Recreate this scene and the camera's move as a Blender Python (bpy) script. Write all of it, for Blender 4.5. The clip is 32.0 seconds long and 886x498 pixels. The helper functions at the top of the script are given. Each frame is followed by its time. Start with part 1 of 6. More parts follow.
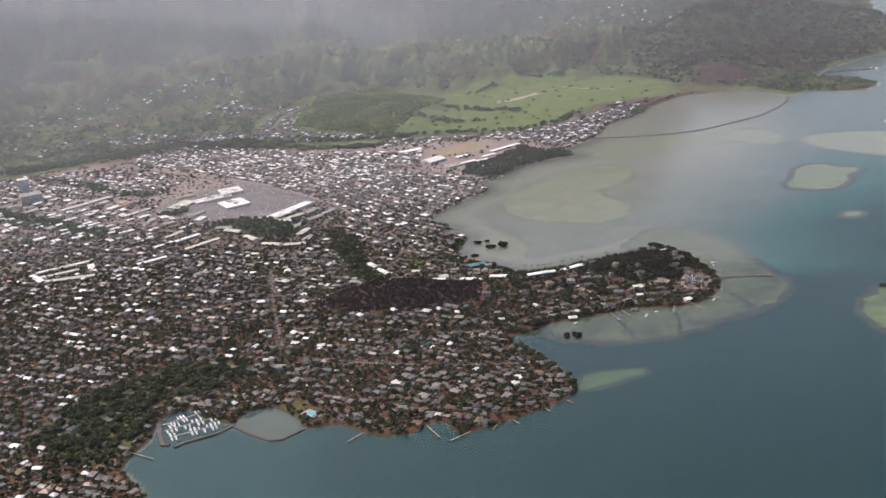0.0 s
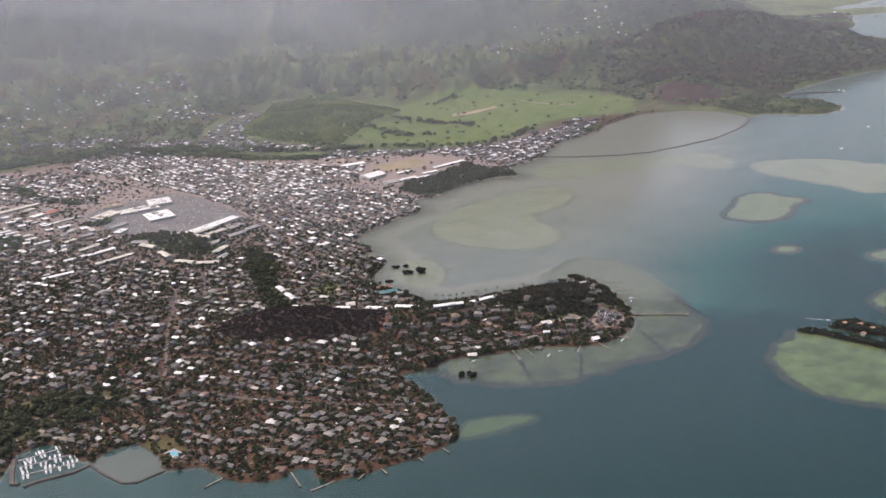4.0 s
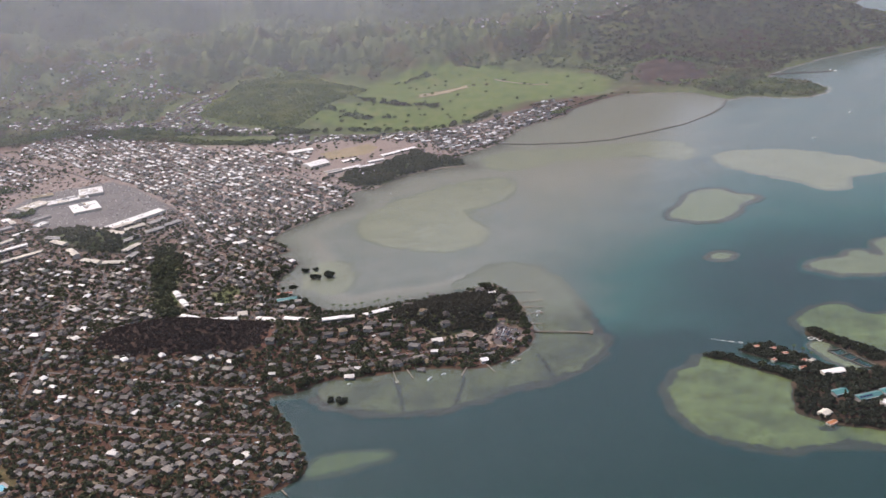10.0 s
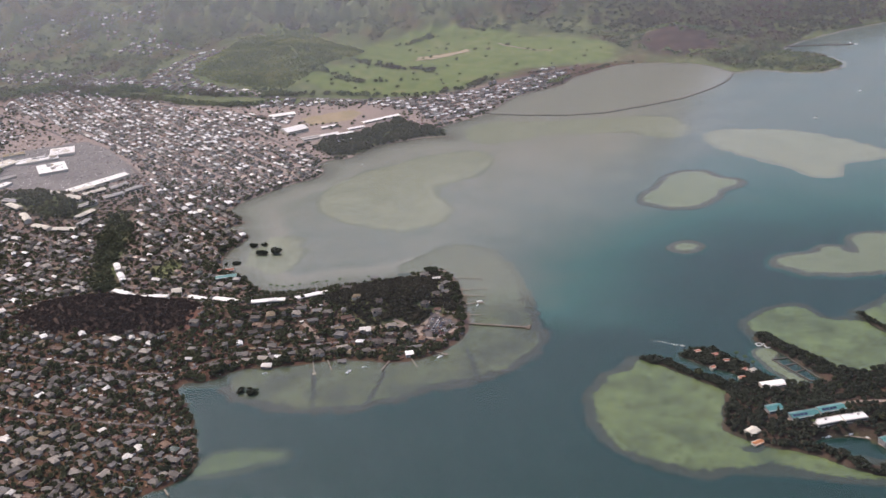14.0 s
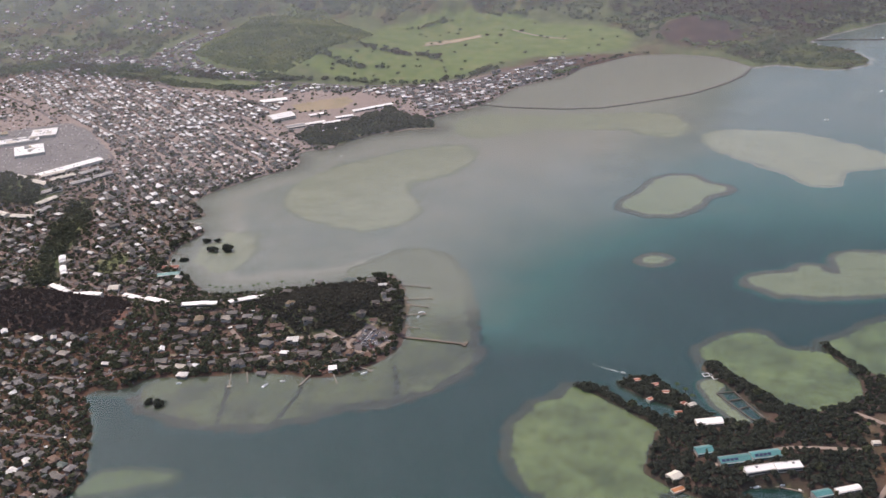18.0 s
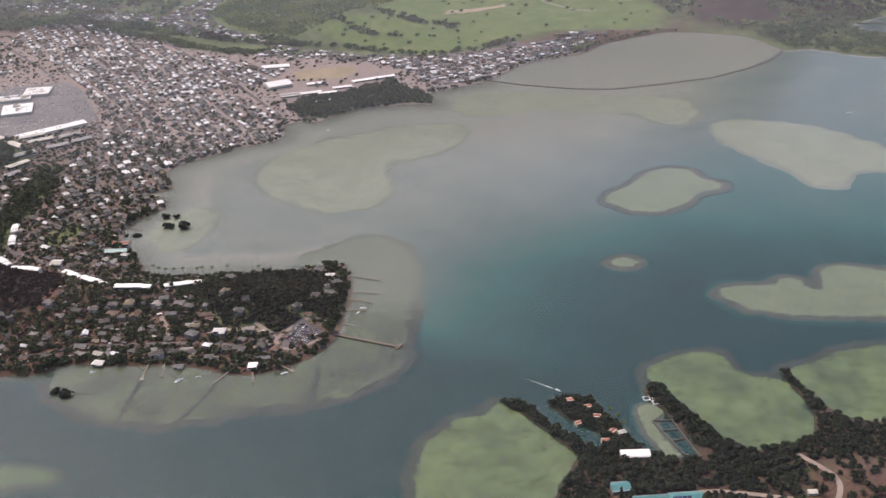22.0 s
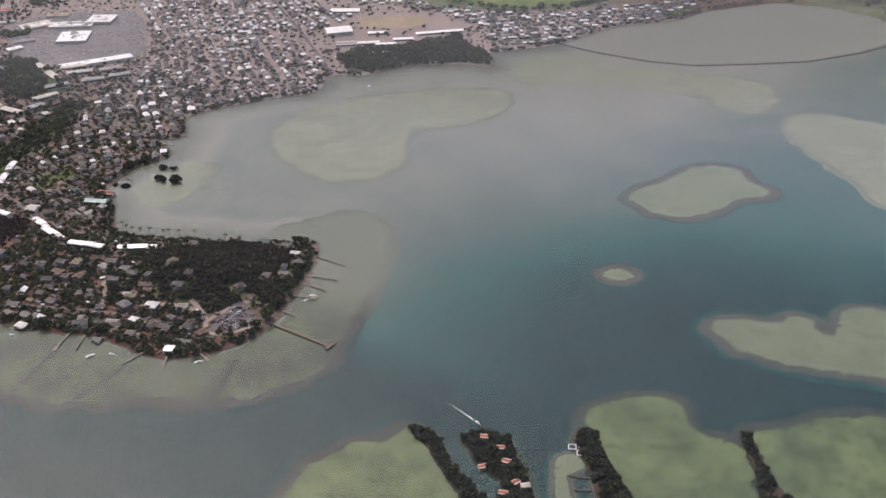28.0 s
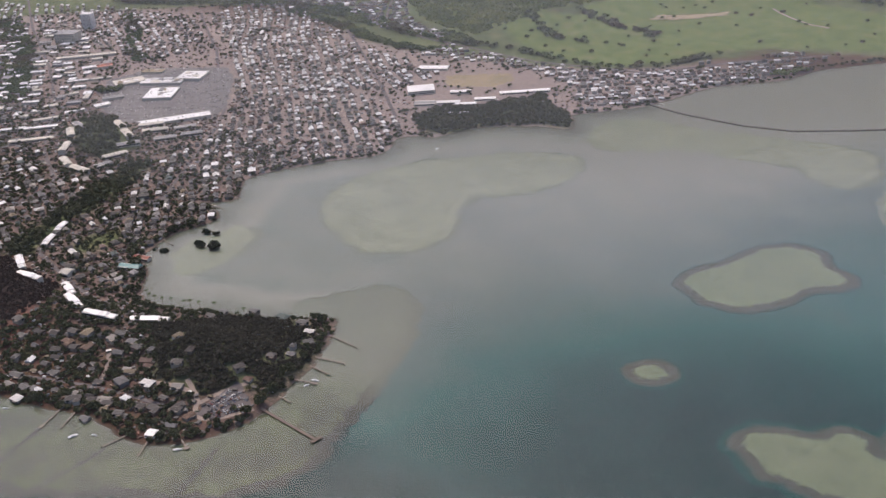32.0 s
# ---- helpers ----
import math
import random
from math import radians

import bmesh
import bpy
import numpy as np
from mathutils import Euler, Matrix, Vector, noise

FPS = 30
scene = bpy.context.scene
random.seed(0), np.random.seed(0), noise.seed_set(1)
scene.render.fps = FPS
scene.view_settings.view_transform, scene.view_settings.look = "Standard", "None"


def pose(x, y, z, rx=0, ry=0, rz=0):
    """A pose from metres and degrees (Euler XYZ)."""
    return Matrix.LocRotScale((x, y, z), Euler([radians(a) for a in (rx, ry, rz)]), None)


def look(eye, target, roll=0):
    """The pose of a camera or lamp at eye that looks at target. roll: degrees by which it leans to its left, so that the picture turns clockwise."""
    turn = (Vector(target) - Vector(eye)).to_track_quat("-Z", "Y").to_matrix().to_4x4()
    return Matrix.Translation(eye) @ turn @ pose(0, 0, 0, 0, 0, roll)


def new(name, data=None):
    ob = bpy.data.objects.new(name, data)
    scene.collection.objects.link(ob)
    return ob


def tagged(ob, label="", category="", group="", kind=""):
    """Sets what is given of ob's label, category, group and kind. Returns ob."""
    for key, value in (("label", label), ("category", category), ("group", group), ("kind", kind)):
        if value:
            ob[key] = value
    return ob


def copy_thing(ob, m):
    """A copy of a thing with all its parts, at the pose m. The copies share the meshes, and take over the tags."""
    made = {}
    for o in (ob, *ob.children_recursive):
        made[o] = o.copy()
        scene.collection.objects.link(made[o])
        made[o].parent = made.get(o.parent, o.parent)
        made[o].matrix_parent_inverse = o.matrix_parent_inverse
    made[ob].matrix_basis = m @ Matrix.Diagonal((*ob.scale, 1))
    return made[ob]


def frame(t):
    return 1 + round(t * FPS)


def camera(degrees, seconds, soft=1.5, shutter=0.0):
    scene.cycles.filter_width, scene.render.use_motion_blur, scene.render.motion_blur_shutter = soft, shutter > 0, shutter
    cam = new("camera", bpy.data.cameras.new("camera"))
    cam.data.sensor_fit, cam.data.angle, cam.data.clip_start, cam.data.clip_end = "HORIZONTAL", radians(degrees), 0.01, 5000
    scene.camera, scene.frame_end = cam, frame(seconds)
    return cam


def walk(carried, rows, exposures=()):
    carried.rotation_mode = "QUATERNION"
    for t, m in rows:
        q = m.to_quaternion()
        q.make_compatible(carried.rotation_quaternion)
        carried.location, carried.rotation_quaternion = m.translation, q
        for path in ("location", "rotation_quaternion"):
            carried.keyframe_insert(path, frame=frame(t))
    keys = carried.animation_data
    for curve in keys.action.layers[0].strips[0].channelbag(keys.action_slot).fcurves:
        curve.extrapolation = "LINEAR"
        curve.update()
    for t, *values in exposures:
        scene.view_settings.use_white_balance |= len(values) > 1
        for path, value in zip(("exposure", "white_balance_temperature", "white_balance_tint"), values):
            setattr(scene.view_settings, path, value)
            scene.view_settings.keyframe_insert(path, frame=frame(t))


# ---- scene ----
# ---- camera: seconds, eye, heading to the left of +y, tilt, roll ----
FLIGHT = [
    (0, 0.0, -0.0, 467.6, -1.60, -18.49, -5.72),
    (0.5, 15.2, 7.5, 467.4, -2.24, -17.94, -5.80),
    (1, 30.8, 14.9, 467.6, -1.91, -18.22, -5.44),
    (1.5, 46.1, 22.5, 467.8, -1.31, -19.25, -4.93),
    (2, 61.1, 29.7, 468.0, -1.49, -19.97, -4.36),
    (2.5, 75.6, 37.6, 467.9, -1.83, -19.67, -4.09),
    (3, 90.0, 45.8, 467.9, -1.72, -19.21, -3.92),
    (3.5, 104.4, 53.9, 468.2, -1.64, -18.77, -4.01),
    (5.5, 161.2, 86.3, 471.8, -0.07, -18.09, -4.22),
    (6, 175.5, 93.4, 472.8, -1.11, -18.44, -3.37),
    (6.5, 190.2, 100.8, 473.8, -1.75, -18.29, -3.09),
    (7, 205.2, 108.7, 474.6, -1.34, -18.24, -3.47),
    (7.5, 219.9, 116.8, 475.2, -0.19, -18.43, -3.87),
    (8, 233.8, 124.6, 475.3, 0.47, -18.81, -4.10),
    (8.5, 249.0, 133.1, 475.7, 0.92, -19.03, -4.16),
    (9, 263.3, 141.0, 476.2, 1.25, -19.67, -4.26),
    (9.5, 278.5, 148.7, 477.0, 1.29, -20.09, -4.68),
    (10, 293.2, 156.8, 477.5, 1.70, -20.27, -4.72),
    (10.5, 308.5, 165.9, 477.7, 2.50, -19.45, -4.94),
    (11, 322.6, 174.1, 478.0, 2.81, -19.12, -4.58),
    (11.5, 337.0, 182.1, 478.6, 2.33, -19.56, -3.77),
    (12, 352.2, 190.5, 479.0, 2.03, -20.84, -3.18),
    (12.5, 366.6, 198.9, 479.4, 2.82, -21.53, -3.49),
    (13, 381.6, 208.5, 479.0, 3.82, -21.90, -3.75),
    (13.5, 396.5, 218.4, 478.5, 4.57, -21.70, -4.13),
    (14, 411.0, 227.9, 478.2, 4.95, -22.52, -3.94),
    (14.5, 426.1, 238.2, 477.5, 5.37, -22.84, -3.80),
    (16.5, 483.6, 280.7, 474.0, 6.96, -24.63, -3.73),
    (17, 497.8, 290.7, 473.4, 7.88, -24.94, -3.83),
    (17.5, 511.4, 300.5, 473.5, 8.19, -24.24, -3.69),
    (18, 525.4, 311.7, 472.7, 8.85, -23.50, -3.53),
    (18.5, 538.8, 323.9, 471.0, 9.88, -22.82, -3.70),
    (19, 552.0, 335.7, 470.2, 10.61, -22.74, -3.75),
    (19.5, 565.3, 347.3, 469.8, 10.89, -22.82, -3.58),
    (20, 578.4, 358.1, 469.4, 10.87, -23.59, -2.93),
    (20.5, 591.4, 369.0, 469.5, 11.06, -24.13, -2.60),
    (21, 603.7, 381.3, 468.9, 11.65, -24.45, -2.71),
    (21.5, 616.6, 393.2, 468.5, 12.53, -24.74, -2.85),
    (22, 628.9, 405.6, 468.3, 13.27, -25.40, -2.54),
    (22.5, 641.3, 417.4, 468.0, 14.05, -26.00, -2.15),
    (23, 653.6, 429.8, 467.8, 14.94, -26.51, -1.75),
    (23.5, 666.1, 442.2, 467.8, 15.37, -26.58, -1.29),
    (24, 678.3, 454.9, 467.8, 15.71, -26.37, -1.06),
    (24.5, 690.4, 468.2, 467.5, 16.49, -26.24, -1.01),
    (26.5, 736.4, 522.8, 465.9, 20.01, -27.21, -0.90),
    (27, 747.4, 536.7, 465.2, 21.15, -27.39, -1.22),
    (27.5, 757.9, 551.4, 464.2, 22.49, -27.77, -1.39),
    (28, 768.6, 565.5, 463.5, 23.68, -28.48, -1.29),
    (28.5, 778.8, 580.1, 462.7, 24.40, -28.78, -1.06),
    (29, 788.7, 595.4, 461.7, 25.37, -28.58, -1.13),
    (29.5, 798.9, 611.4, 460.5, 26.96, -28.12, -1.94),
    (30, 809.1, 627.6, 459.5, 28.23, -27.93, -2.17),
    (30.5, 818.0, 643.3, 458.3, 28.96, -27.38, -2.37),
    (31, 826.6, 659.3, 457.5, 29.83, -26.64, -2.78),
    (31.5, 835.4, 675.2, 456.3, 31.53, -26.09, -3.40),
    (32, 843.4, 691.1, 455.0, 33.50, -25.86, -3.91),
]


def flown(x, y, z, heading, tilt, roll):
    a, b = radians(heading), radians(tilt)
    way = Vector((-math.sin(a) * math.cos(b), math.cos(a) * math.cos(b), math.sin(b)))
    return look((x, y, z), Vector((x, y, z)) + way * 100, roll)


cam = camera(43.84, 32.0, 1.5)
walk(cam, [(row[0], flown(*row[1:])) for row in FLIGHT], [(0, 0.37, 6600, 16), (16, 0.35, 6600, 18), (25, 0.27, 6550, 18), (32, 0.08, 6450, 18.5)])

PLAN = 0.69  # metres to a unit of the plan below

# ---- light: hazy afternoon sun ahead on the land side ----
SUN_WAY = Vector((-0.55, 0.36, 1.0)).normalized()
sun_data = bpy.data.lights.new("sun", "SUN")
sun_data.energy, sun_data.angle, sun_data.color = 1.9, radians(6.0), (1.0, 0.90, 0.75)
sun = new("sun", sun_data)
sun.matrix_world = look(SUN_WAY * 1000, (0, 0, 0))
world = bpy.data.worlds.new("sky")
world.use_nodes = True
scene.world = world
wn = world.node_tree.nodes
sky = wn.new("ShaderNodeTexSky")
sky.sky_type, sky.sun_disc = "NISHITA", False
sky.sun_elevation = math.asin(SUN_WAY.z)
sky.sun_rotation = math.atan2(SUN_WAY.x, SUN_WAY.y)
sky.air_density, sky.dust_density, sky.ozone_density = 1.2, 5.0, 2.0
wn["Background"].inputs["Strength"].default_value = 0.15
world.node_tree.links.new(sky.outputs[0], wn["Background"].inputs["Color"])
scene.view_settings.exposure = 0.0


# ---- materials ----
class Mat:
    """A small helper round one node material."""

    def __init__(self, name, rough=0.8, metal=0.0, spec=0.3):
        self.m = bpy.data.materials.new(name)
        self.m.use_nodes = True
        self.t = self.m.node_tree
        self.b = self.t.nodes["Principled BSDF"]
        self.b.inputs["Roughness"].default_value = rough
        self.b.inputs["Metallic"].default_value = metal
        self.b.inputs["Specular IOR Level"].default_value = spec

    def node(self, kind, **values):
        n = self.t.nodes.new(kind)
        for key, value in values.items():
            n.inputs[key].default_value = value
        return n

    def link(self, a, b):
        self.t.links.new(a, b)

    def place(self):
        return self.t.nodes.new("ShaderNodeNewGeometry").outputs["Position"]

    def noise(self, scale, detail=4.0, rough=0.6, vector=None):
        n = self.node("ShaderNodeTexNoise", Scale=scale / PLAN, Detail=detail, Roughness=rough)
        self.link(vector or self.place(), n.inputs["Vector"])
        return n.outputs["Fac"]

    def ramp(self, fac, stops, smooth=False):
        n = self.t.nodes.new("ShaderNodeValToRGB")
        r = n.color_ramp
        if smooth:
            r.interpolation = "EASE"
        while len(r.elements) < len(stops):
            r.elements.new(0.5)
        for e, (at, c) in zip(r.elements, stops):
            e.position = at
            e.color = (*c, 1) if len(c) == 3 else c
        self.link(fac, n.inputs["Fac"])
        return n.outputs["Color"]

    def mix(self, fac, a, b, kind="MIX"):
        n = self.t.nodes.new("ShaderNodeMix")
        n.data_type, n.blend_type = "RGBA", kind
        for socket, v in ((n.inputs[0], fac), (n.inputs[6], a), (n.inputs[7], b)):
            if isinstance(v, (int, float)):
                socket.default_value = v
            elif isinstance(v, tuple):
                socket.default_value = (*v, 1)
            else:
                self.link(v, socket)
        return n.outputs[2]

    def maths(self, op, a, b=0.0):
        n = self.t.nodes.new("ShaderNodeMath")
        n.operation = op
        for socket, v in zip(n.inputs, (a, b)):
            if isinstance(v, (int, float)):
                socket.default_value = v
            else:
                self.link(v, socket)
        return n.outputs[0]

    def color(self, c):
        if isinstance(c, tuple):
            self.b.inputs["Base Color"].default_value = (*c, 1)
        else:
            self.link(c, self.b.inputs["Base Color"])
        return self

    def bump(self, height, strength=0.4, distance=1.0):
        n = self.node("ShaderNodeBump", Strength=strength, Distance=distance)
        self.link(height, n.inputs["Height"])
        self.link(n.outputs["Normal"], self.b.inputs["Normal"])
        return self


def speckled(name, a, b, scale=0.6, rough=0.8, spec=0.3, metal=0.0, bump=0.3, spread=0.25):
    """A surface between two tones, with broad stains and fine grain, each object a little its own."""
    m = Mat(name, rough, metal, spec)
    broad, fine = m.noise(scale * 0.2, 3), m.noise(scale, 5)
    tone = m.mix(m.maths("MULTIPLY_ADD", fine, 1.0), a, b)
    tone = m.mix(m.ramp(broad, [(0.35, (0, 0, 0)), (0.7, (1, 1, 1))]), a, tone)
    if spread:
        info = m.t.nodes.new("ShaderNodeObjectInfo")
        hsv = m.node("ShaderNodeHueSaturation")
        m.link(m.maths("ADD", m.maths("MULTIPLY", info.outputs["Random"], spread), 1 - spread / 2), hsv.inputs["Value"])
        m.link(tone, hsv.inputs["Color"])
        tone = hsv.outputs["Color"]
    m.color(tone)
    if bump:
        m.bump(fine, bump, 0.3)
    return m.m


def roof_material(name, island, bright=False):
    """Shingle, tar and sheet-metal roofs in the town's mixture of tones."""
    m = Mat(name, 0.42 if bright else 0.6, 0.0, 0.5 if bright else 0.25)
    if island:
        pick = m.t.nodes.new("ShaderNodeNewGeometry").outputs["Random Per Island"]
    else:
        pick = m.t.nodes.new("ShaderNodeObjectInfo").outputs["Random"]
    dark = [(0.0, (0.050, 0.042, 0.038)), (0.14, (0.080, 0.070, 0.063)), (0.28, (0.115, 0.106, 0.097)), (0.40, (0.12, 0.060, 0.042))]
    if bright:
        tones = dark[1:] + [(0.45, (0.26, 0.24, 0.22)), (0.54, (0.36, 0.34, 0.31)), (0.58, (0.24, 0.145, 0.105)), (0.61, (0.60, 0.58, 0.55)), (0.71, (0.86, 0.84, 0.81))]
    else:
        tones = dark + [(0.47, (0.125, 0.118, 0.108)), (0.60, (0.16, 0.095, 0.062)), (0.66, (0.150, 0.145, 0.143)), (0.74, (0.088, 0.120, 0.108)), (0.77, (0.185, 0.142, 0.085)),
                        (0.81, (0.175, 0.166, 0.162)), (0.89, (0.29, 0.26, 0.225)), (0.955, (0.74, 0.71, 0.66))]
    if island and not bright:
        tones = [(at, tuple((0.80 if at < 0.75 else 1.0) * v for v in tone)) for at, tone in tones]
    c = m.ramp(pick, tones)
    m.t.nodes[-1].color_ramp.interpolation = "CONSTANT"
    c = m.mix(m.maths("MULTIPLY", m.noise(0.35, 5), 0.5), c, (0.075, 0.062, 0.054))
    m.color(c)
    m.bump(m.noise(1.6, 3), 0.25, 0.3)
    return m.m


def yard_material():
    """Sheds, tarpaulins, vehicles and heaps of things in back gardens."""
    m = Mat("yard_things", 0.6, 0.0, 0.3)
    pick = m.t.nodes.new("ShaderNodeNewGeometry").outputs["Random Per Island"]
    c = m.ramp(pick, [(0.0, (0.10, 0.055, 0.04)), (0.18, (0.17, 0.105, 0.065)), (0.34, (0.13, 0.12, 0.115)), (0.5, (0.24, 0.20, 0.165)), (0.62, (0.20, 0.075, 0.05)),
                      (0.70, (0.07, 0.085, 0.055)), (0.80, (0.30, 0.29, 0.28)), (0.88, (0.10, 0.14, 0.17)), (0.92, (0.72, 0.70, 0.67))])
    m.t.nodes[-1].color_ramp.interpolation = "CONSTANT"
    m.color(m.mix(m.maths("MULTIPLY", m.noise(0.7, 4), 0.4), c, (0.13, 0.10, 0.085)))
    return m.m


def wall_material(name, island):
    m = Mat(name, 0.8, 0.0, 0.3)
    if island:
        pick = m.t.nodes.new("ShaderNodeNewGeometry").outputs["Random Per Island"]
    else:
        pick = m.t.nodes.new("ShaderNodeObjectInfo").outputs["Random"]
    c = m.ramp(pick, [(0.0, (0.24, 0.205, 0.17)), (0.3, (0.32, 0.29, 0.25)), (0.5, (0.20, 0.12, 0.09)), (0.7, (0.16, 0.17, 0.17)), (0.85, (0.50, 0.47, 0.42))])
    m.t.nodes[-1].color_ramp.interpolation = "CONSTANT"
    m.color(m.mix(m.maths("MULTIPLY", m.noise(0.5, 4), 0.4), c, (0.2, 0.17, 0.15)))
    return m.m


def leaf_material(name, tones, dry=0.0, light=None):
    """Foliage whose clumps differ in tone; dry: share of brown stands; light: tone of paler stands."""
    m = Mat(name, 0.65, 0.0, 0.2)
    pick = m.t.nodes.new("ShaderNodeNewGeometry").outputs["Random Per Island"]
    c = m.ramp(pick, [(i / (len(tones) - 1), t) for i, t in enumerate(tones)])
    c = m.mix(m.ramp(m.noise(0.02, 3), [(0.3, (0, 0, 0)), (0.7, (1, 1, 1))]), c, tones[0])
    if light:
        c = m.mix(m.ramp(m.noise(0.009, 5, 0.65), [(0.50, (0, 0, 0)), (0.62, (0.8, 0.8, 0.8))]), c, light)
    if dry:
        c = m.mix(m.ramp(m.noise(0.006, 4), [(0.48, (0, 0, 0)), (0.62, (dry, dry, dry))]), c, (0.092, 0.060, 0.048))
    m.color(c)
    glow = m.t.nodes.new("ShaderNodeBsdfTranslucent")
    m.link(c, glow.inputs["Color"])
    both = m.t.nodes.new("ShaderNodeMixShader")
    both.inputs[0].default_value = 0.4
    m.link(m.b.outputs[0], both.inputs[1])
    m.link(glow.outputs[0], both.inputs[2])
    m.link(both.outputs[0], m.t.nodes["Material Output"].inputs["Surface"])
    return m.m


def ground_material():
    """Soil, lawns and asphalt between houses, paler with distance to paint haze; pasture; red earth; forest floor;
    sandy and muddy sea floor, painted darker with depth.
    """
    m = Mat("ground_earth", 0.9, 0.0, 0.2)
    use = m.t.nodes.new("ShaderNodeAttribute")
    use.attribute_name = "use"
    split = m.t.nodes.new("ShaderNodeSeparateColor")
    m.link(use.outputs["Color"], split.inputs[0])
    town, field, red = split.outputs
    fine, mid, broad = m.noise(0.25, 6, 0.7), m.noise(0.035, 5), m.noise(0.006, 4)
    wood = m.ramp(mid, [(0.3, (0.070, 0.092, 0.040)), (0.5, (0.105, 0.130, 0.054)), (0.7, (0.150, 0.155, 0.072))])
    wood = m.mix(m.ramp(broad, [(0.4, (0, 0, 0)), (0.65, (1, 1, 1))]), wood, (0.070, 0.085, 0.036))
    lot = m.ramp(fine, [(0.30, (0.034, 0.038, 0.019)), (0.45, (0.062, 0.043, 0.024)), (0.6, (0.125, 0.066, 0.034)), (0.75, (0.165, 0.112, 0.066))])
    lot = m.mix(m.ramp(mid, [(0.42, (0, 0, 0)), (0.6, (1, 1, 1))]), lot, (0.080, 0.040, 0.028))
    # pale paving; its lightness also stands in for haze over the far town
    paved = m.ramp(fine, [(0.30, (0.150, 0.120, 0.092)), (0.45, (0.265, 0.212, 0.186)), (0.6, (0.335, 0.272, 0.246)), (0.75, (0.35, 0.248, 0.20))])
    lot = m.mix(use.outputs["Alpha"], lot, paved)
    grass = m.ramp(mid, [(0.3, (0.078, 0.115, 0.032)), (0.5, (0.112, 0.150, 0.043)), (0.64, (0.145, 0.160, 0.056)), (0.8, (0.21, 0.175, 0.085))])
    grass = m.mix(m.maths("MULTIPLY", fine, 0.5), grass, (0.09, 0.13, 0.04))
    # red earth, darkened to stand for cloud shadow on the dark hill
    earth = m.ramp(mid, [(0.3, (0.034, 0.024, 0.021)), (0.55, (0.055, 0.034, 0.028)), (0.75, (0.10, 0.062, 0.042))])
    c = m.mix(town, wood, lot)
    c = m.mix(field, c, grass)
    c = m.mix(red, c, earth)
    sep = m.t.nodes.new("ShaderNodeSeparateXYZ")
    m.link(m.place(), sep.inputs[0])
    # floor colour falls to near black with depth, for light lost in water
    deep = m.ramp(m.maths("MULTIPLY", sep.outputs["Z"], -1 / (2.56 * PLAN)), SEA_DEPTH_TONES)
    mud_by_depth = m.ramp(m.maths("MULTIPLY", sep.outputs["Z"], -1 / (2.56 * PLAN)), [(0.0, (0.060, 0.048, 0.036)), (0.25, (0.042, 0.046, 0.038)), (0.6, (0.012, 0.040, 0.041)), (0.87, (0.002, 0.017, 0.022))])
    silt_sheen = m.t.nodes.new("ShaderNodeAttribute")
    silt_sheen.attribute_name = "silt_sheen"
    deep = m.mix(silt_sheen.outputs["Fac"], mud_by_depth, deep)
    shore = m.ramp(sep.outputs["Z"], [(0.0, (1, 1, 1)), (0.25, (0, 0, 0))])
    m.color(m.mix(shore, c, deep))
    m.bump(fine, 0.5, 2.0)
    return m.m


# bed tones by depth; the dark end paints the water's loss of light
SEA_DEPTH_TONES = [(0.0, (0.11, 0.085, 0.065)), (0.05, (0.20, 0.165, 0.135)), (0.16, (0.30, 0.255, 0.220)), (0.32, (0.355, 0.300, 0.265)),
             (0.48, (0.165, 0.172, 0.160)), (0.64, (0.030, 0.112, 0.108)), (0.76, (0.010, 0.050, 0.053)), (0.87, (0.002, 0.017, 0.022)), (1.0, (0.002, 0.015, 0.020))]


def reef_material(name, sand, weed, rim, edges=(0.10, 0.15, 0.30, 0.62), below=(0.003, 0.020, 0.025)):
    """Sandy reef flat with weed patches; brown coral rim; slope colour darkened for light lost in deep water."""
    m = Mat(name, 0.9, 0.0, 0.1)
    sep = m.t.nodes.new("ShaderNodeSeparateXYZ")
    m.link(m.place(), sep.inputs[0])
    fine, mid = m.noise(0.16, 7, 0.8), m.noise(0.018, 6, 0.65)
    flat = m.mix(m.ramp(mid, [(0.36, (0, 0, 0)), (0.62, (1, 1, 1))]), sand, weed)
    flat = m.mix(m.ramp(m.noise(0.055, 6, 0.7), [(0.50, (0, 0, 0)), (0.66, (0.6, 0.6, 0.6))]), flat, tuple(0.7 * v for v in weed))
    flat = m.mix(m.ramp(fine, [(0.52, (0, 0, 0)), (0.70, (0.7, 0.7, 0.7))]), flat, tuple(0.55 * v for v in weed))
    drop = m.t.nodes.new("ShaderNodeAttribute")
    drop.attribute_name = "rim"
    flat = m.mix(drop.outputs["Fac"], m.mix(mid, (0.300, 0.265, 0.215), (0.265, 0.230, 0.180)), flat)
    edge = m.maths("ADD", m.maths("MULTIPLY", sep.outputs["Z"], -1 / (2.56 * PLAN)), m.maths("MULTIPLY", m.maths("SUBTRACT", fine, 0.5), 0.5))
    coral = m.ramp(edge, [(edges[0], (0, 0, 0)), (edges[1], (1, 1, 1))])
    coral = m.maths("MULTIPLY", coral, drop.outputs["Fac"])
    c = m.mix(coral, flat, m.mix(fine, rim, tuple(0.6 * v for v in rim)))
    deep = m.ramp(edge, [(edges[2], (0, 0, 0)), (edges[3], (1, 1, 1))])
    c = m.mix(deep, c, m.mix(drop.outputs["Fac"], (0.150, 0.160, 0.148), below))
    m.color(c)
    return m.m


